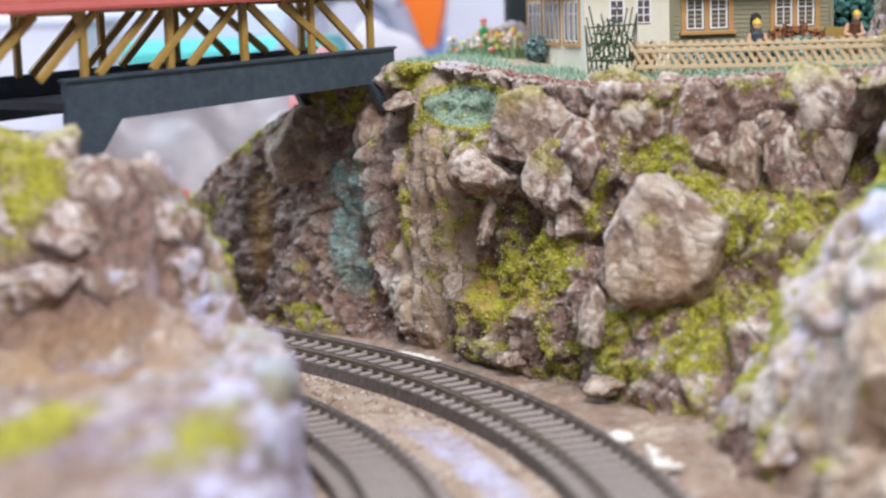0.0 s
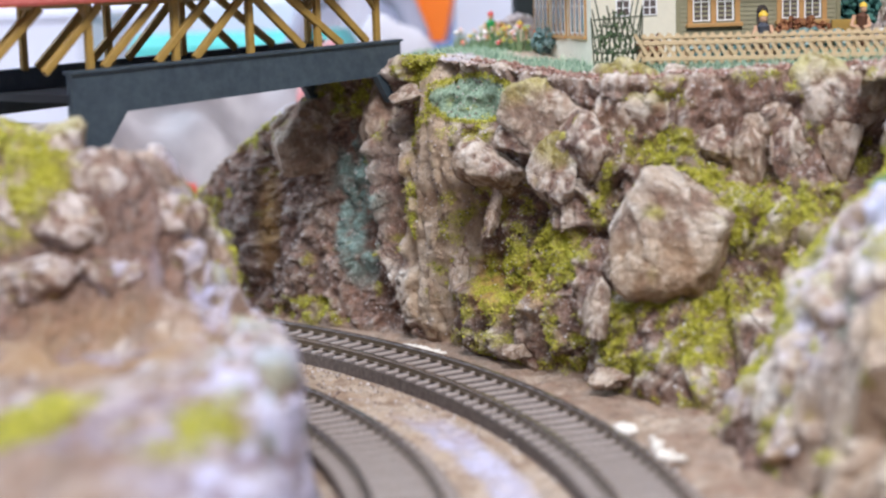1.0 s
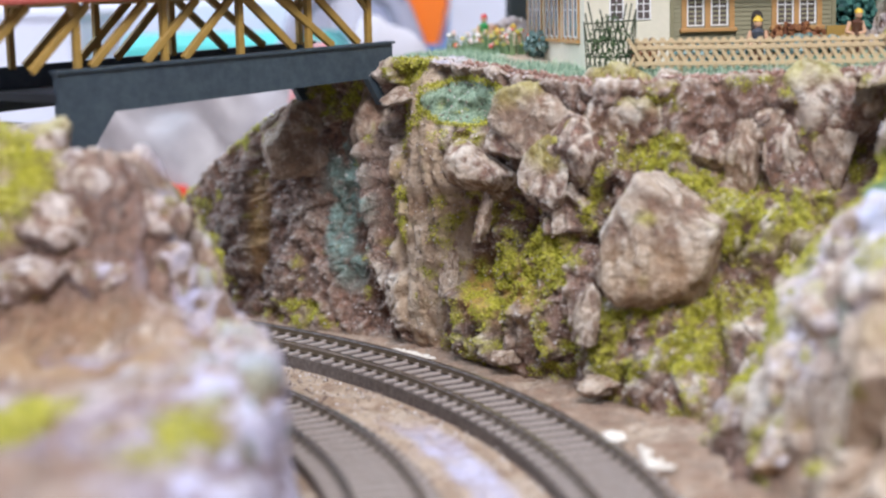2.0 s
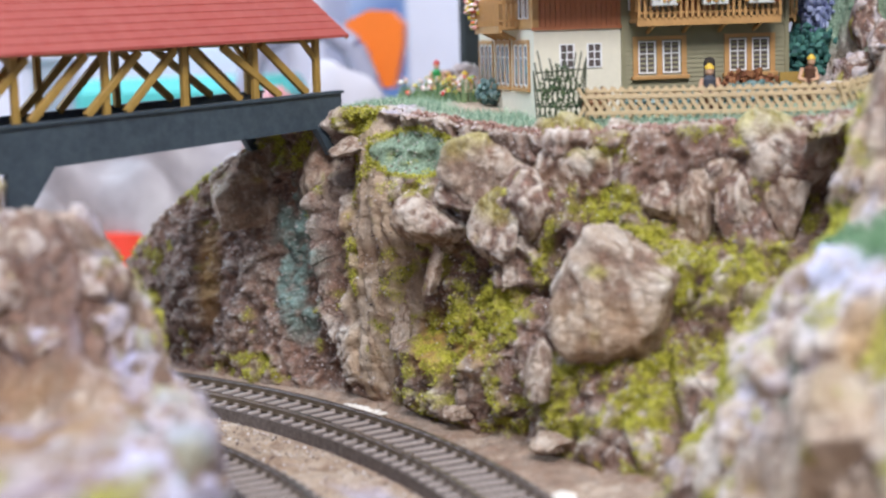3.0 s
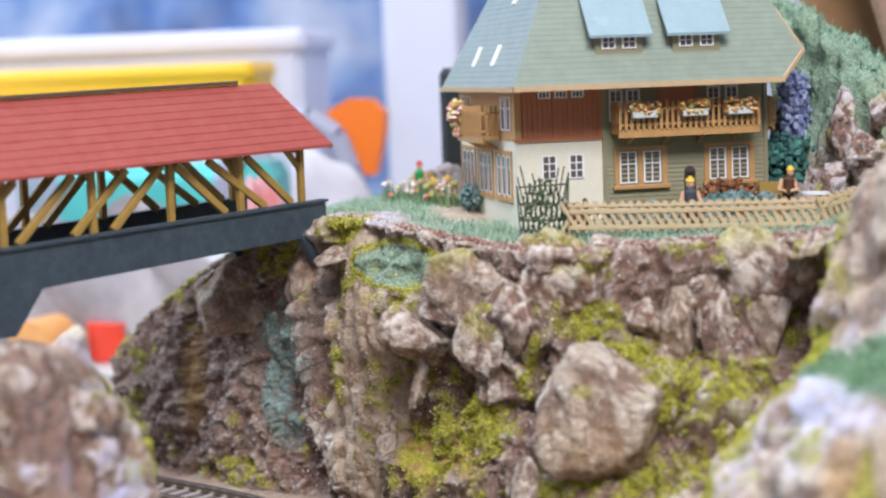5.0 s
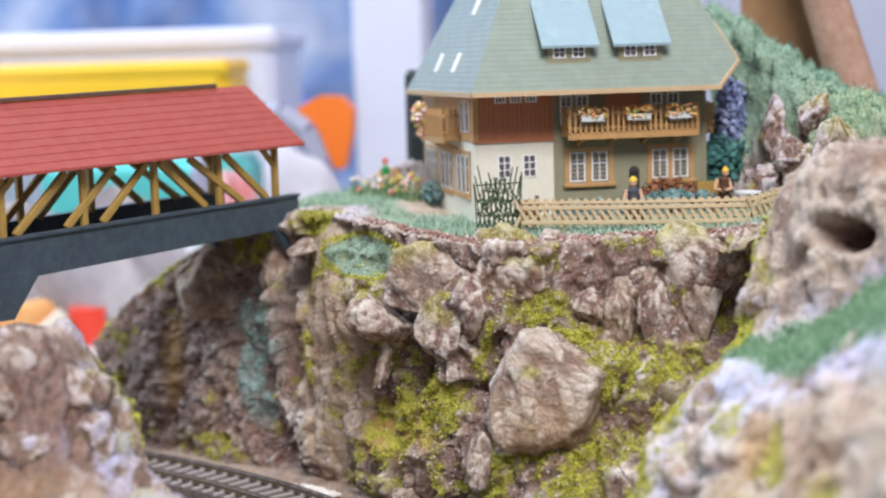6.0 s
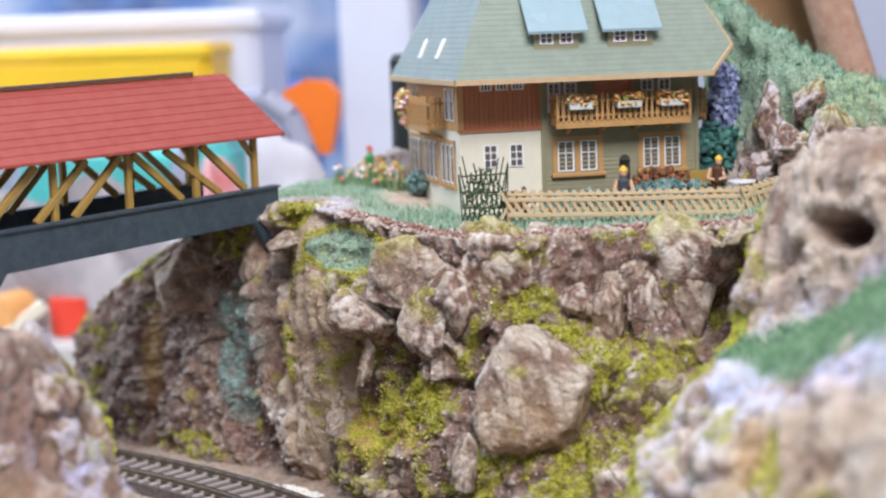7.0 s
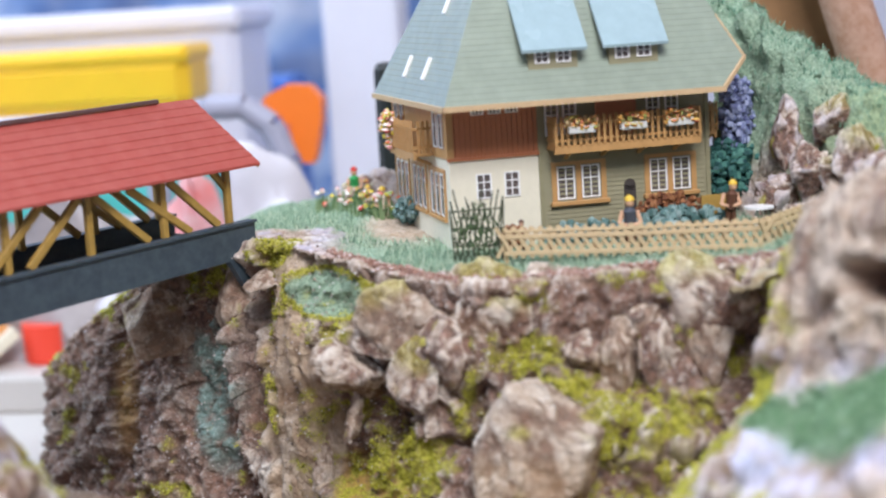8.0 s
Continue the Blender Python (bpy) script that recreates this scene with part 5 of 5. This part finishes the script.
def flower_clump(x, y, z, n, spread, seed, label):
    rnd = random.Random(seed)
    t = thing("flower_clump", mm_pose(x, y, z), label, "flowers", "flower clumps")
    s = Shape()
    tips = []
    for _ in range(n):
        p = (rnd.uniform(-spread, spread), rnd.uniform(-spread * 0.6, spread * 0.6), 0)
        h = rnd.uniform(5, 13)
        q = (p[0] + rnd.uniform(-3, 3), p[1] + rnd.uniform(-2, 2), h)
        s.add([(p[0] - 0.45, p[1], 0), (p[0] + 0.45, p[1], 0), q, (p[0], p[1] + 0.45, 0)], [(0, 1, 2), (1, 3, 2), (3, 0, 2)])
        if rnd.random() < 0.2:
            tips.append(q)
    part("foliage", s, M_GRASSB, t)
    heads = Shape()
    for q in tips:
        heads.lump(q, (1.3, 1.3, 1.1), rnd.random() * 40, 0.4, 4, 6)
    part("flower_head", heads, M_BLOOM2, t, "small white, red and yellow blossoms", True)
    return t


for i, (x, y) in enumerate(((-104, 560), (-92, 556), (-84, 540), (-74, 532), (-98, 575))):
    flower_clump(x, y, 111.5, 60, 7, 60 + i, "clump of garden flowers with long green blades on the grass")

# toy figures, each one plain shape
SKIN = painted("toy_skin_paint", (0.62, 0.36, 0.22), 0.5, vary=0.1, relief=0.0)
COATS = {k: painted("toy_paint_" + k, c, 0.5, vary=0.1, relief=0.0) for k, c in {"green": (0.02, 0.25, 0.06), "red": (0.55, 0.03, 0.02), "yellow": (0.70, 0.45, 0.04), "grey": (0.06, 0.065, 0.08), "cream": (0.7, 0.6, 0.45), "brown": (0.10, 0.04, 0.02)}.items()}


def figurine(x, y, z, h, coat, cap, legs, label, lean=0.0):
    k = h / 20
    s, ids = Shape(), []

    def piece(fn, idx):
        before = len(s.f)
        fn()
        ids.extend([idx] * (len(s.f) - before))
    piece(lambda: s.tube((-1.3 * k, 0, 0), (-1.0 * k, 0, 9 * k), 1.1 * k, 1.3 * k, 8).tube((1.3 * k, 0, 0), (1.0 * k, 0, 9 * k), 1.1 * k, 1.3 * k, 8), 1)
    piece(lambda: s.lathe((0, 0, 8 * k), (lean, 0, 1), [(0, 2.6 * k), (3 * k, 2.3 * k), (6.4 * k, 2.8 * k), (8 * k, 1.0 * k)], 10), 0)
    piece(lambda: s.tube((-2.6 * k, 0, 14.6 * k), (-4.0 * k, -1.4 * k, 10 * k), 0.9 * k, 0.8 * k, 7).tube((2.6 * k, 0, 14.6 * k), (4.0 * k, -1.4 * k, 10 * k), 0.9 * k, 0.8 * k, 7).tube((-4 * k, -1.4 * k, 10 * k), (-1 * k, -3 * k, 9.4 * k), 0.8 * k, 0.7 * k, 7).tube((4 * k, -1.4 * k, 10 * k), (1 * k, -3 * k, 9.4 * k), 0.8 * k, 0.7 * k, 7), 2)
    piece(lambda: s.lump((lean * 10 * k, 0, 17.6 * k), (1.7 * k, 1.7 * k, 2.0 * k), 1, 0.05, 7, 10), 2)
    piece(lambda: s.lathe((lean * 10 * k, 0, 18.4 * k), (0, 0, 1), [(0, 1.95 * k), (1.0 * k, 1.7 * k), (2.2 * k, 0.5 * k)], 10), 3)
    ob = part("figurine", s, COATS[coat], None, "", True)
    for m in (COATS[legs], SKIN, COATS[cap]):
        ob.data.materials.append(m)
    ob.data.polygons.foreach_set("material_index", ids)
    ob.location = (x * MM, y * MM, z * MM)
    return tagged(ob, label, "figurine", "garden figurines")


figurine(-97, 578, 113, 17, "green", "red", "green", "small painted gnome figure with green coat and red cap")
figurine(-77, 534, 111, 15, "cream", "yellow", "brown", "small painted child figure with yellow hair among flowers")
figurine(-88, 560, 112, 12, "yellow", "yellow", "green", "small yellow painted figure among the flowers")
figurine(26, 456, 109, 19, "grey", "yellow", "brown", "small painted figure with dark bib behind the fence")
figurine(62, 473, 113, 17, "brown", "yellow", "brown", "small painted figure leaning over a garden table", 0.12)
figurine(-13, 456, 110, 11, "brown", "brown", "brown", "small dark brown painted figure beside the trellis")
tbl = thing("garden_table", mm_pose(72, 473, 113), "tiny white garden table in the yard", "table")
part("tabletop", Shape().lathe((0, 0, 6.5), (0, 0, 1), [(0, 5.5), (0.8, 5.5)], 20), M_FRAME, tbl)
for a in range(3):
    part("leg", Shape().tube((2.5 * math.cos(a * 2.1), 2.5 * math.sin(a * 2.1), 0), (1.2 * math.cos(a * 2.1), 1.2 * math.sin(a * 2.1), 6.6), 0.5, 0.5, 8), M_FRAME, tbl)
bench = thing("garden_bench", mm_pose(57, 480, 113, 20), "ochre yellow garden bench at the house corner", "bench")
part("seat", Shape().box((-5, -2, 4.4), (5, 2, 5.4)), M_OCHRE, bench)
part("backrest", Shape().box((-5, 1.6, 5.4), (5, 2.4, 11)), M_OCHRE, bench)
for x in (-4.2, 4.2):
    part("leg", Shape().box((x - 0.6, -1.6, 0), (x + 0.6, 1.6, 4.4)), M_OCHRE, bench)


# ---- the hall round the layout; everything behind stands on or beyond its white table ----
M_TABLE = painted("white_table_laminate", (0.50, 0.47, 0.44), 0.4, vary=0.06, scale=60, relief=0.0)
M_WALL = painted("white_wall_paint", (0.66, 0.66, 0.74), 0.8, vary=0.05, scale=40, relief=0.0)
M_PAPER = painted("white_card", (0.66, 0.66, 0.76), 0.6, vary=0.05, scale=40, relief=0.0)
M_CLOTH = painted("white_crumpled_sheet", (0.55, 0.52, 0.55), 0.7, vary=0.12, scale=60, relief=0.0)
M_YBOX = painted("yellow_plastic", (0.85, 0.50, 0.02), 0.4, vary=0.06, scale=60, relief=0.0)
M_ORANGE = painted("orange_plastic", (0.90, 0.20, 0.02), 0.4, vary=0.06, scale=60, relief=0.0)
M_REDP = painted("red_plastic", (0.80, 0.06, 0.03), 0.4, vary=0.06, scale=60, relief=0.0)
M_TEALP = painted("turquoise_plastic", (0.10, 0.52, 0.48), 0.4, vary=0.1, scale=60, relief=0.0)
M_BLUEP = painted("blue_plastic", (0.06, 0.16, 0.50), 0.4, vary=0.3, scale=60, relief=0.0)
M_BLACKP = painted("black_plastic", (0.015, 0.02, 0.02), 0.4, vary=0.2, scale=60, relief=0.0)
M_CORK = painted("red_brown_bark", (0.36, 0.19, 0.12), 0.8, vary=0.3, scale=220, relief=0.0008, wear=(0.48, 0.30, 0.22))
M_PLANK = painted("brown_wood_panel", (0.26, 0.13, 0.05), 0.6, vary=0.3, scale=120, relief=0.0003)
M_KRAFT = painted("light_orange_roll", (0.75, 0.36, 0.12), 0.7, vary=0.12, relief=0.0)


def blue_poster(nt, bsdf):
    a, b = noise_tex(nt, 9, 3, 0.5, 0.5), noise_tex(nt, 30, 3, 0.5)
    col = ramp(nt, a, [(0.3, (0.04, 0.08, 0.22)), (0.45, (0.10, 0.22, 0.50)), (0.56, (0.32, 0.42, 0.62)), (0.7, (0.60, 0.62, 0.72))])
    nt.links.new(mix(nt, 0.35, col, ramp(nt, b, [(0.35, (0.05, 0.10, 0.26)), (0.65, (0.45, 0.50, 0.62))])), bsdf.inputs["Base Color"])
    bsdf.inputs["Roughness"].default_value = 0.6


M_POSTER = material("blue_printed_backdrop", blue_poster)


def setting(name, shape, mat, label="", category=""):
    return tagged(part(name, shape, mat), label, category, kind="structure")


setting("floor", Shape().box((-2600, -1900, -920), (2600, 2300, -900)), painted("grey_hall_floor", (0.32, 0.31, 0.30), 0.5, vary=0.15, scale=20, relief=0.0), "grey hall floor under the layout table", "floor")
setting("ceiling", Shape().box((-2600, -1900, 1700), (2600, 2300, 1720)), M_WALL, "plain white hall ceiling", "ceiling")
setting("wall_north", Shape().box((-2600, 2200, -900), (2600, 2220, 1700)), M_WALL, "white hall wall behind the stands", "wall")
setting("wall_south", Shape().box((-2600, -1820, -900), (2600, -1800, 1700)), M_WALL, "white hall wall", "wall")
setting("wall_east", Shape().box((2500, -1800, -900), (2520, 2200, 1700)), M_WALL, "white hall wall", "wall")
setting("wall_west", Shape().box((-2520, -1800, -900), (-2500, 2200, 1700)), M_WALL, "white hall wall", "wall")
setting("backdrop", Shape().box((-1300, 1500, -300), (60, 1508, 700)), M_POSTER, "blue printed backdrop panel behind the stand", "backdrop")

table = thing("layout_table", Matrix(), "white laminate table that carries the model landscape", "table")
part("tabletop", Shape().box((-1100, -200, -40), (800, 1250, -6), bevel=3), M_TABLE, table)
for x in (-1040, 740):
    for y in (-140, 1190):
        part("leg", Shape().box((x - 25, y - 25, -900), (x + 25, y + 25, -40)), M_TABLE, table)


def loose(name, shape, mat, label, category, smooth=False):
    return tagged(part(name, shape, mat, None, "", smooth), label, category)


carton = loose("white_carton", Shape().box((-620, 920, -6), (-236, 1010, 194), bevel=6), M_PAPER, "large white carton with a lid on the table", "carton")
part("lid", Shape().box((-624, 916, 188), (-232, 1014, 203), bevel=4), M_PAPER, carton)
crate = loose("yellow_crate", Shape().box((-600, 850, 142), (-250, 906, 176), bevel=8), M_YBOX, "bright yellow plastic crate on a white carton", "crate")
part("rim", Shape().box((-601.5, 848.5, 170), (-248.5, 907.5, 181), bevel=4), M_YBOX, crate)
loose("white_carton", Shape().box((-606, 846, -6), (-256, 908, 142), bevel=4), M_PAPER, "long white carton under the yellow crate", "carton")
loose("blue_case", Shape().box((-292, 1060, -6), (-236, 1120, 148), bevel=3), M_BLUEP, "blue plastic case beside the carton", "case")
loose("column", Shape().box((-187, 960, -6), (-136, 1010, 700), bevel=2), M_WALL, "white square column behind the layout", "column")
loose("blue_banner", Shape().box((-140, 1180, -6), (-60, 1190, 420)), M_BLUEP, "deep blue banner beside the white column", "banner")
loose("turquoise_bin", Shape().box((-354, 772, -6), (-220, 826, 121), bevel=8), M_TEALP, "turquoise plastic storage bin on the table", "bin")
small_carton = loose("white_carton", Shape().box((-520, 770, -6), (-378, 840, 134), bevel=5), M_PAPER, "white carton beside the turquoise bin", "carton")
part("flap", Shape().box((-522, 768, 132), (-376, 842, 136), bevel=1), M_PAPER, small_carton)

hook = Shape()
outline = [(-190, 143), (-186, 151), (-173, 157), (-160, 156), (-153, 148), (-154, 136), (-158, 118), (-160, 112), (-166, 112), (-171, 124), (-174, 134), (-179, 140), (-184, 141)]
n = len(outline)
hook.add([(x, 783, z) for x, z in outline] + [(x, 797, z) for x, z in outline], [tuple(range(n)), tuple(range(2 * n - 1, n - 1, -1))] + [(i, n + i, n + (i + 1) % n, (i + 1) % n) for i in range(n)])
loose("orange_scoop", hook, M_ORANGE, "bright orange curved plastic scoop leaning on a bag", "scoop")


def sheet_lump(centre, radii, seed):
    s = Shape()
    s.lump(centre, radii, seed, 0.55, 26, 36)
    return s


loose("white_bag", sheet_lump((-172, 742, 48), (36, 24, 60), 3), M_CLOTH, "crumpled white plastic bag standing on the table", "bag", True)
loose("white_bag", sheet_lump((-232, 748, 36), (44, 24, 46), 8), M_CLOTH, "crumpled white plastic bag standing on the table", "bag", True)
loose("red_bag", sheet_lump((-215, 722, 50), (17, 10, 56), 5), painted("red_film", (0.62, 0.16, 0.15), 0.45, vary=0.35, scale=50, relief=0.0, wear=(0.70, 0.48, 0.50)), "crumpled red and pink plastic bag on the table", "bag", True)
hose, way = Shape(), [(-250, -3), (-247, 110), (-235, 138), (-216, 147), (-195, 147), (-180, 136), (-172, 116), (-168, 60), (-167, -3)]
for (x0, z0), (x1, z1) in zip(way, way[1:]):
    hose.tube((x0, 770, z0), (x1, 770, z1), 7, 7, 12)
loose("grey_hose", hose, painted("grey_lilac_rubber", (0.34, 0.34, 0.42), 0.5, vary=0.1, relief=0.0), "arched grey rubber hose standing on the table", "hose", True)
grey_sheet = Shape()
vs = [(-374 + 142 * i / 24, 712 + 40 * j / 16 + 5 * math.sin(i * 0.5 + j * 0.7), -4 + 100 * (j / 16) + 6 * math.sin(i * 0.6) + 5 * math.sin(i * 0.33 + j)) for j in range(17) for i in range(25)]
vs += [(x, y + 2, z) for x, y, z in vs]
fs = [(j * 25 + i, j * 25 + i + 1, j * 25 + i + 26, j * 25 + i + 25) for j in range(16) for i in range(24)]
fs += [tuple(425 + k for k in reversed(f)) for f in fs]
loose("grey_sheet", grey_sheet.add(vs, fs), painted("pale_grey_film", (0.27, 0.235, 0.235), 0.45, vary=0.45, scale=70, relief=0.0), "crumpled pale grey plastic sheet behind the cliff", "sheet", True)
loose("red_tub", Shape().lathe((-306, 728, 14), (0, 0, 1), [(0, 11), (1, 12), (20, 13), (22, 13), (22, 11.5)], 24), M_REDP, "small red plastic tub on the foam block", "tub", True)
loose("paper_roll", Shape().lathe((-346, 706, 27), (0.2, 1, 0), [(0, 4), (0, 13), (40, 13), (40, 4), (1, 4)], 24), M_KRAFT, "orange-brown paper roll lying on a foam block", "roll", True)
loose("foam_block", Shape().box((-400, 690, -6), (-262, 746, 14), bevel=2), M_TABLE, "cream foam block on the table", "block")
loose("wooden_stick", Shape().beam((-338, 704, 17), (-318, 716, 34), 6, 7), M_CREAM, "cream wooden lath leaning on the tub", "stick")
loose("black_case", Shape().box((-362, 750, -6), (-310, 768, 50), bevel=6), M_BLACKP, "black plastic case on the table", "case")
speaker = thing("loudspeaker", mm_pose(-85, 640, 112), "small black loudspeaker standing behind the house", "loudspeaker")
part("cabinet", Shape().box((-12, 0, 0), (12, 22, 60), bevel=3), M_BLACKP, speaker)
part("cone", Shape().lathe((0, 0, 38), (0, -1, 0), [(0, 9), (1.2, 9), (1.2, 7), (-1, 3)], 24), M_BLACKP, speaker)
loose("bark_trunk", Shape().lathe((148, 610, 90), (-0.3, 0, 1), [(0, 18), (60, 11.5), (120, 10.5), (230, 11)], 30), M_CORK, "red-brown bark trunk rising behind the green hill", "trunk", True)
loose("wooden_board", Shape().box((76, 640, 90), (124, 652, 300)), M_PLANK, "brown wooden board behind the green hill", "board")


# ---- flock, moss and grit scattered on the landscape (countless, so joined) ----
def scatter(name, sheet, mask, n, size, mat, label, seed, kind="lump", keep=None, low=0.45):
    pts, nrm, tab = SHEETS[sheet]
    rng = np.random.default_rng(seed)
    p = tab[mask] if isinstance(mask, str) else mask(tab, pts)
    p = np.where(p > low, p, 0.0)
    if keep is not None:
        p = p * keep(pts / MM)
    if p.sum() <= 0:
        return None
    idx = rng.choice(len(pts), size=n, p=p / p.sum())
    s = Shape()
    rnd = random.Random(seed)
    for i in idx:
        c = pts[i] / MM + rng.normal(0, 0.5, 3)
        m = nrm[i]
        r = size * rnd.uniform(0.45, 1.35)
        if kind == "lump":
            c = c + m * r * 0.3
            vs = [(c[0] + r * rnd.uniform(0.6, 1.2), c[1], c[2]), (c[0] - r * rnd.uniform(0.6, 1.2), c[1], c[2]), (c[0], c[1] + r * rnd.uniform(0.6, 1.2), c[2]), (c[0], c[1] - r * rnd.uniform(0.6, 1.2), c[2]), (c[0] + rnd.uniform(-0.3, 0.3) * r, c[1], c[2] + r * rnd.uniform(0.6, 1.1)), (c[0], c[1], c[2] - r * 0.7)]
            s.add(vs, [(0, 2, 4), (2, 1, 4), (1, 3, 4), (3, 0, 4), (2, 0, 5), (1, 2, 5), (3, 1, 5), (0, 3, 5)])
        else:
            a = rnd.uniform(0, math.tau)
            w = 0.28
            dx, dy = math.cos(a) * w, math.sin(a) * w
            tip = (c[0] + rnd.uniform(-0.6, 0.6) * r + m[0] * r * 0.4, c[1] + rnd.uniform(-0.6, 0.6) * r + m[1] * r * 0.4, c[2] + r)
            s.add([(c[0] - dx, c[1] - dy, c[2] - 0.3), (c[0] + dx, c[1] + dy, c[2] - 0.3), tip, (c[0] - dy, c[1] + dx, c[2] - 0.3)], [(0, 1, 2), (1, 3, 2), (3, 0, 2)])
    return tagged(part(name, s, mat), label, name.replace("_", " "), kind="stuff")


M_MOSS = leaf_material("yellow_green_moss_flock", [(0.0, (0.16, 0.16, 0.015)), (0.3, (0.34, 0.325, 0.03)), (0.7, (0.50, 0.465, 0.045)), (1.0, (0.62, 0.56, 0.11))])
M_FLOCK = leaf_material("green_grass_flock", [(0.0, (0.10, 0.19, 0.13)), (0.4, (0.25, 0.37, 0.255)), (0.8, (0.43, 0.54, 0.39)), (1.0, (0.56, 0.63, 0.45))])
M_GRIT = leaf_material("mixed_grit", [(0.0, (0.14, 0.09, 0.07)), (0.4, (0.34, 0.25, 0.20)), (0.8, (0.58, 0.50, 0.45)), (1.0, (0.75, 0.70, 0.66))])
front_only = lambda q: (q[:, 1] < 470).astype(float)
scatter("moss", "cliff", "moss", 34000, 0.46, M_MOSS, "yellow-green moss flock on the cliff face", 1, low=0.25)
scatter("moss", "rock_spur", "moss", 6000, 0.6, M_MOSS, "yellow-green moss flock on the rock spur", 2)
scatter("moss", "rock_knoll", "moss", 6000, 0.6, M_MOSS, "yellow-green moss flock on the foreground rock", 3)
scatter("grass", "cliff", "grass", 15000, 2.2, M_FLOCK, "green flock grass on the plateau", 4, "blade", lambda q: (q[:, 1] < 600) * (q[:, 1] > 466) * 1.0)
scatter("grass", "cliff", "grass", 9000, 2.8, M_FLOCK, "short green flock grass along the rim", 14, "blade", lambda q: (q[:, 1] <= 466) * (q[:, 0] > -62) * 1.0)
scatter("grass", "cliff", "grass", 500, 0.6, M_FLOCK, "thin green flock grass on the slab top", 15, "blade", lambda q: (q[:, 1] <= 466) * (q[:, 0] < -62) * 1.0)
M_LEDGEFLOCK = leaf_material("fresh_green_grass_flock", [(0.0, (0.04, 0.13, 0.05)), (0.3, (0.14, 0.28, 0.14)), (0.8, (0.26, 0.40, 0.23)), (1.0, (0.38, 0.50, 0.34))])
scatter("grass", "rock_spur", "grass", 12000, 2.2, M_LEDGEFLOCK, "green flock grass on the rock spur", 5, "blade")
M_TEALFLOCK = leaf_material("teal_green_grass_flock", [(0.0, (0.05, 0.14, 0.09)), (0.4, (0.12, 0.27, 0.17)), (0.8, (0.24, 0.40, 0.27)), (1.0, (0.42, 0.54, 0.40))])
scatter("grass", "hillside", "grass", 16000, 2.0, M_TEALFLOCK, "green flock grass on the hillside", 6, "blade")
scatter("grit", "cliff", lambda tab, pts: tab["soil"] * 0.6 + tab["dry"] * 0.5, 9000, 0.5, M_GRIT, "fine grit stuck to the cliff", 7, low=0.2)
scatter("grit", "ground", lambda tab, pts: tab["sand"], 7000, 0.6, M_GRIT, "fine sandy grit along the tracks", 8, keep=lambda q: (q[:, 0] < 60) * (q[:, 1] > 220) * 1.0)
M_GRAVEL = leaf_material("reddish_path_gravel", [(0.0, (0.15, 0.065, 0.045)), (0.4, (0.32, 0.165, 0.115)), (0.8, (0.46, 0.30, 0.24)), (1.0, (0.64, 0.55, 0.52))])
scatter("gravel", "cliff", lambda tab, pts: tab["sand"], 5000, 0.75, M_GRAVEL, "reddish fine gravel on the path along the rim", 9, keep=lambda q: (q[:, 2] > 103) * (q[:, 1] < 455) * 1.0, low=0.15)
pile = random.Random(4)
chips = Shape()
for i in range(60):
    a = 47 + i * 0.09 + pile.uniform(-0.5, 0.5) if i < 34 else 26 + pile.uniform(-3, 3)
    r = 409 + pile.uniform(-2, 4)
    x, y, _ = arc(r, a)
    chips.lump((x, y, 1.6), (pile.uniform(0.8, 2.4), pile.uniform(0.8, 1.8), pile.uniform(0.6, 1.2)), i, 0.5, 4, 7)
tagged(part("plaster_chips", chips, painted("white_plaster", (0.72, 0.66, 0.58), 0.8, vary=0.1)), "loose white plaster chips along the outer rail", "plaster chips", kind="stuff")
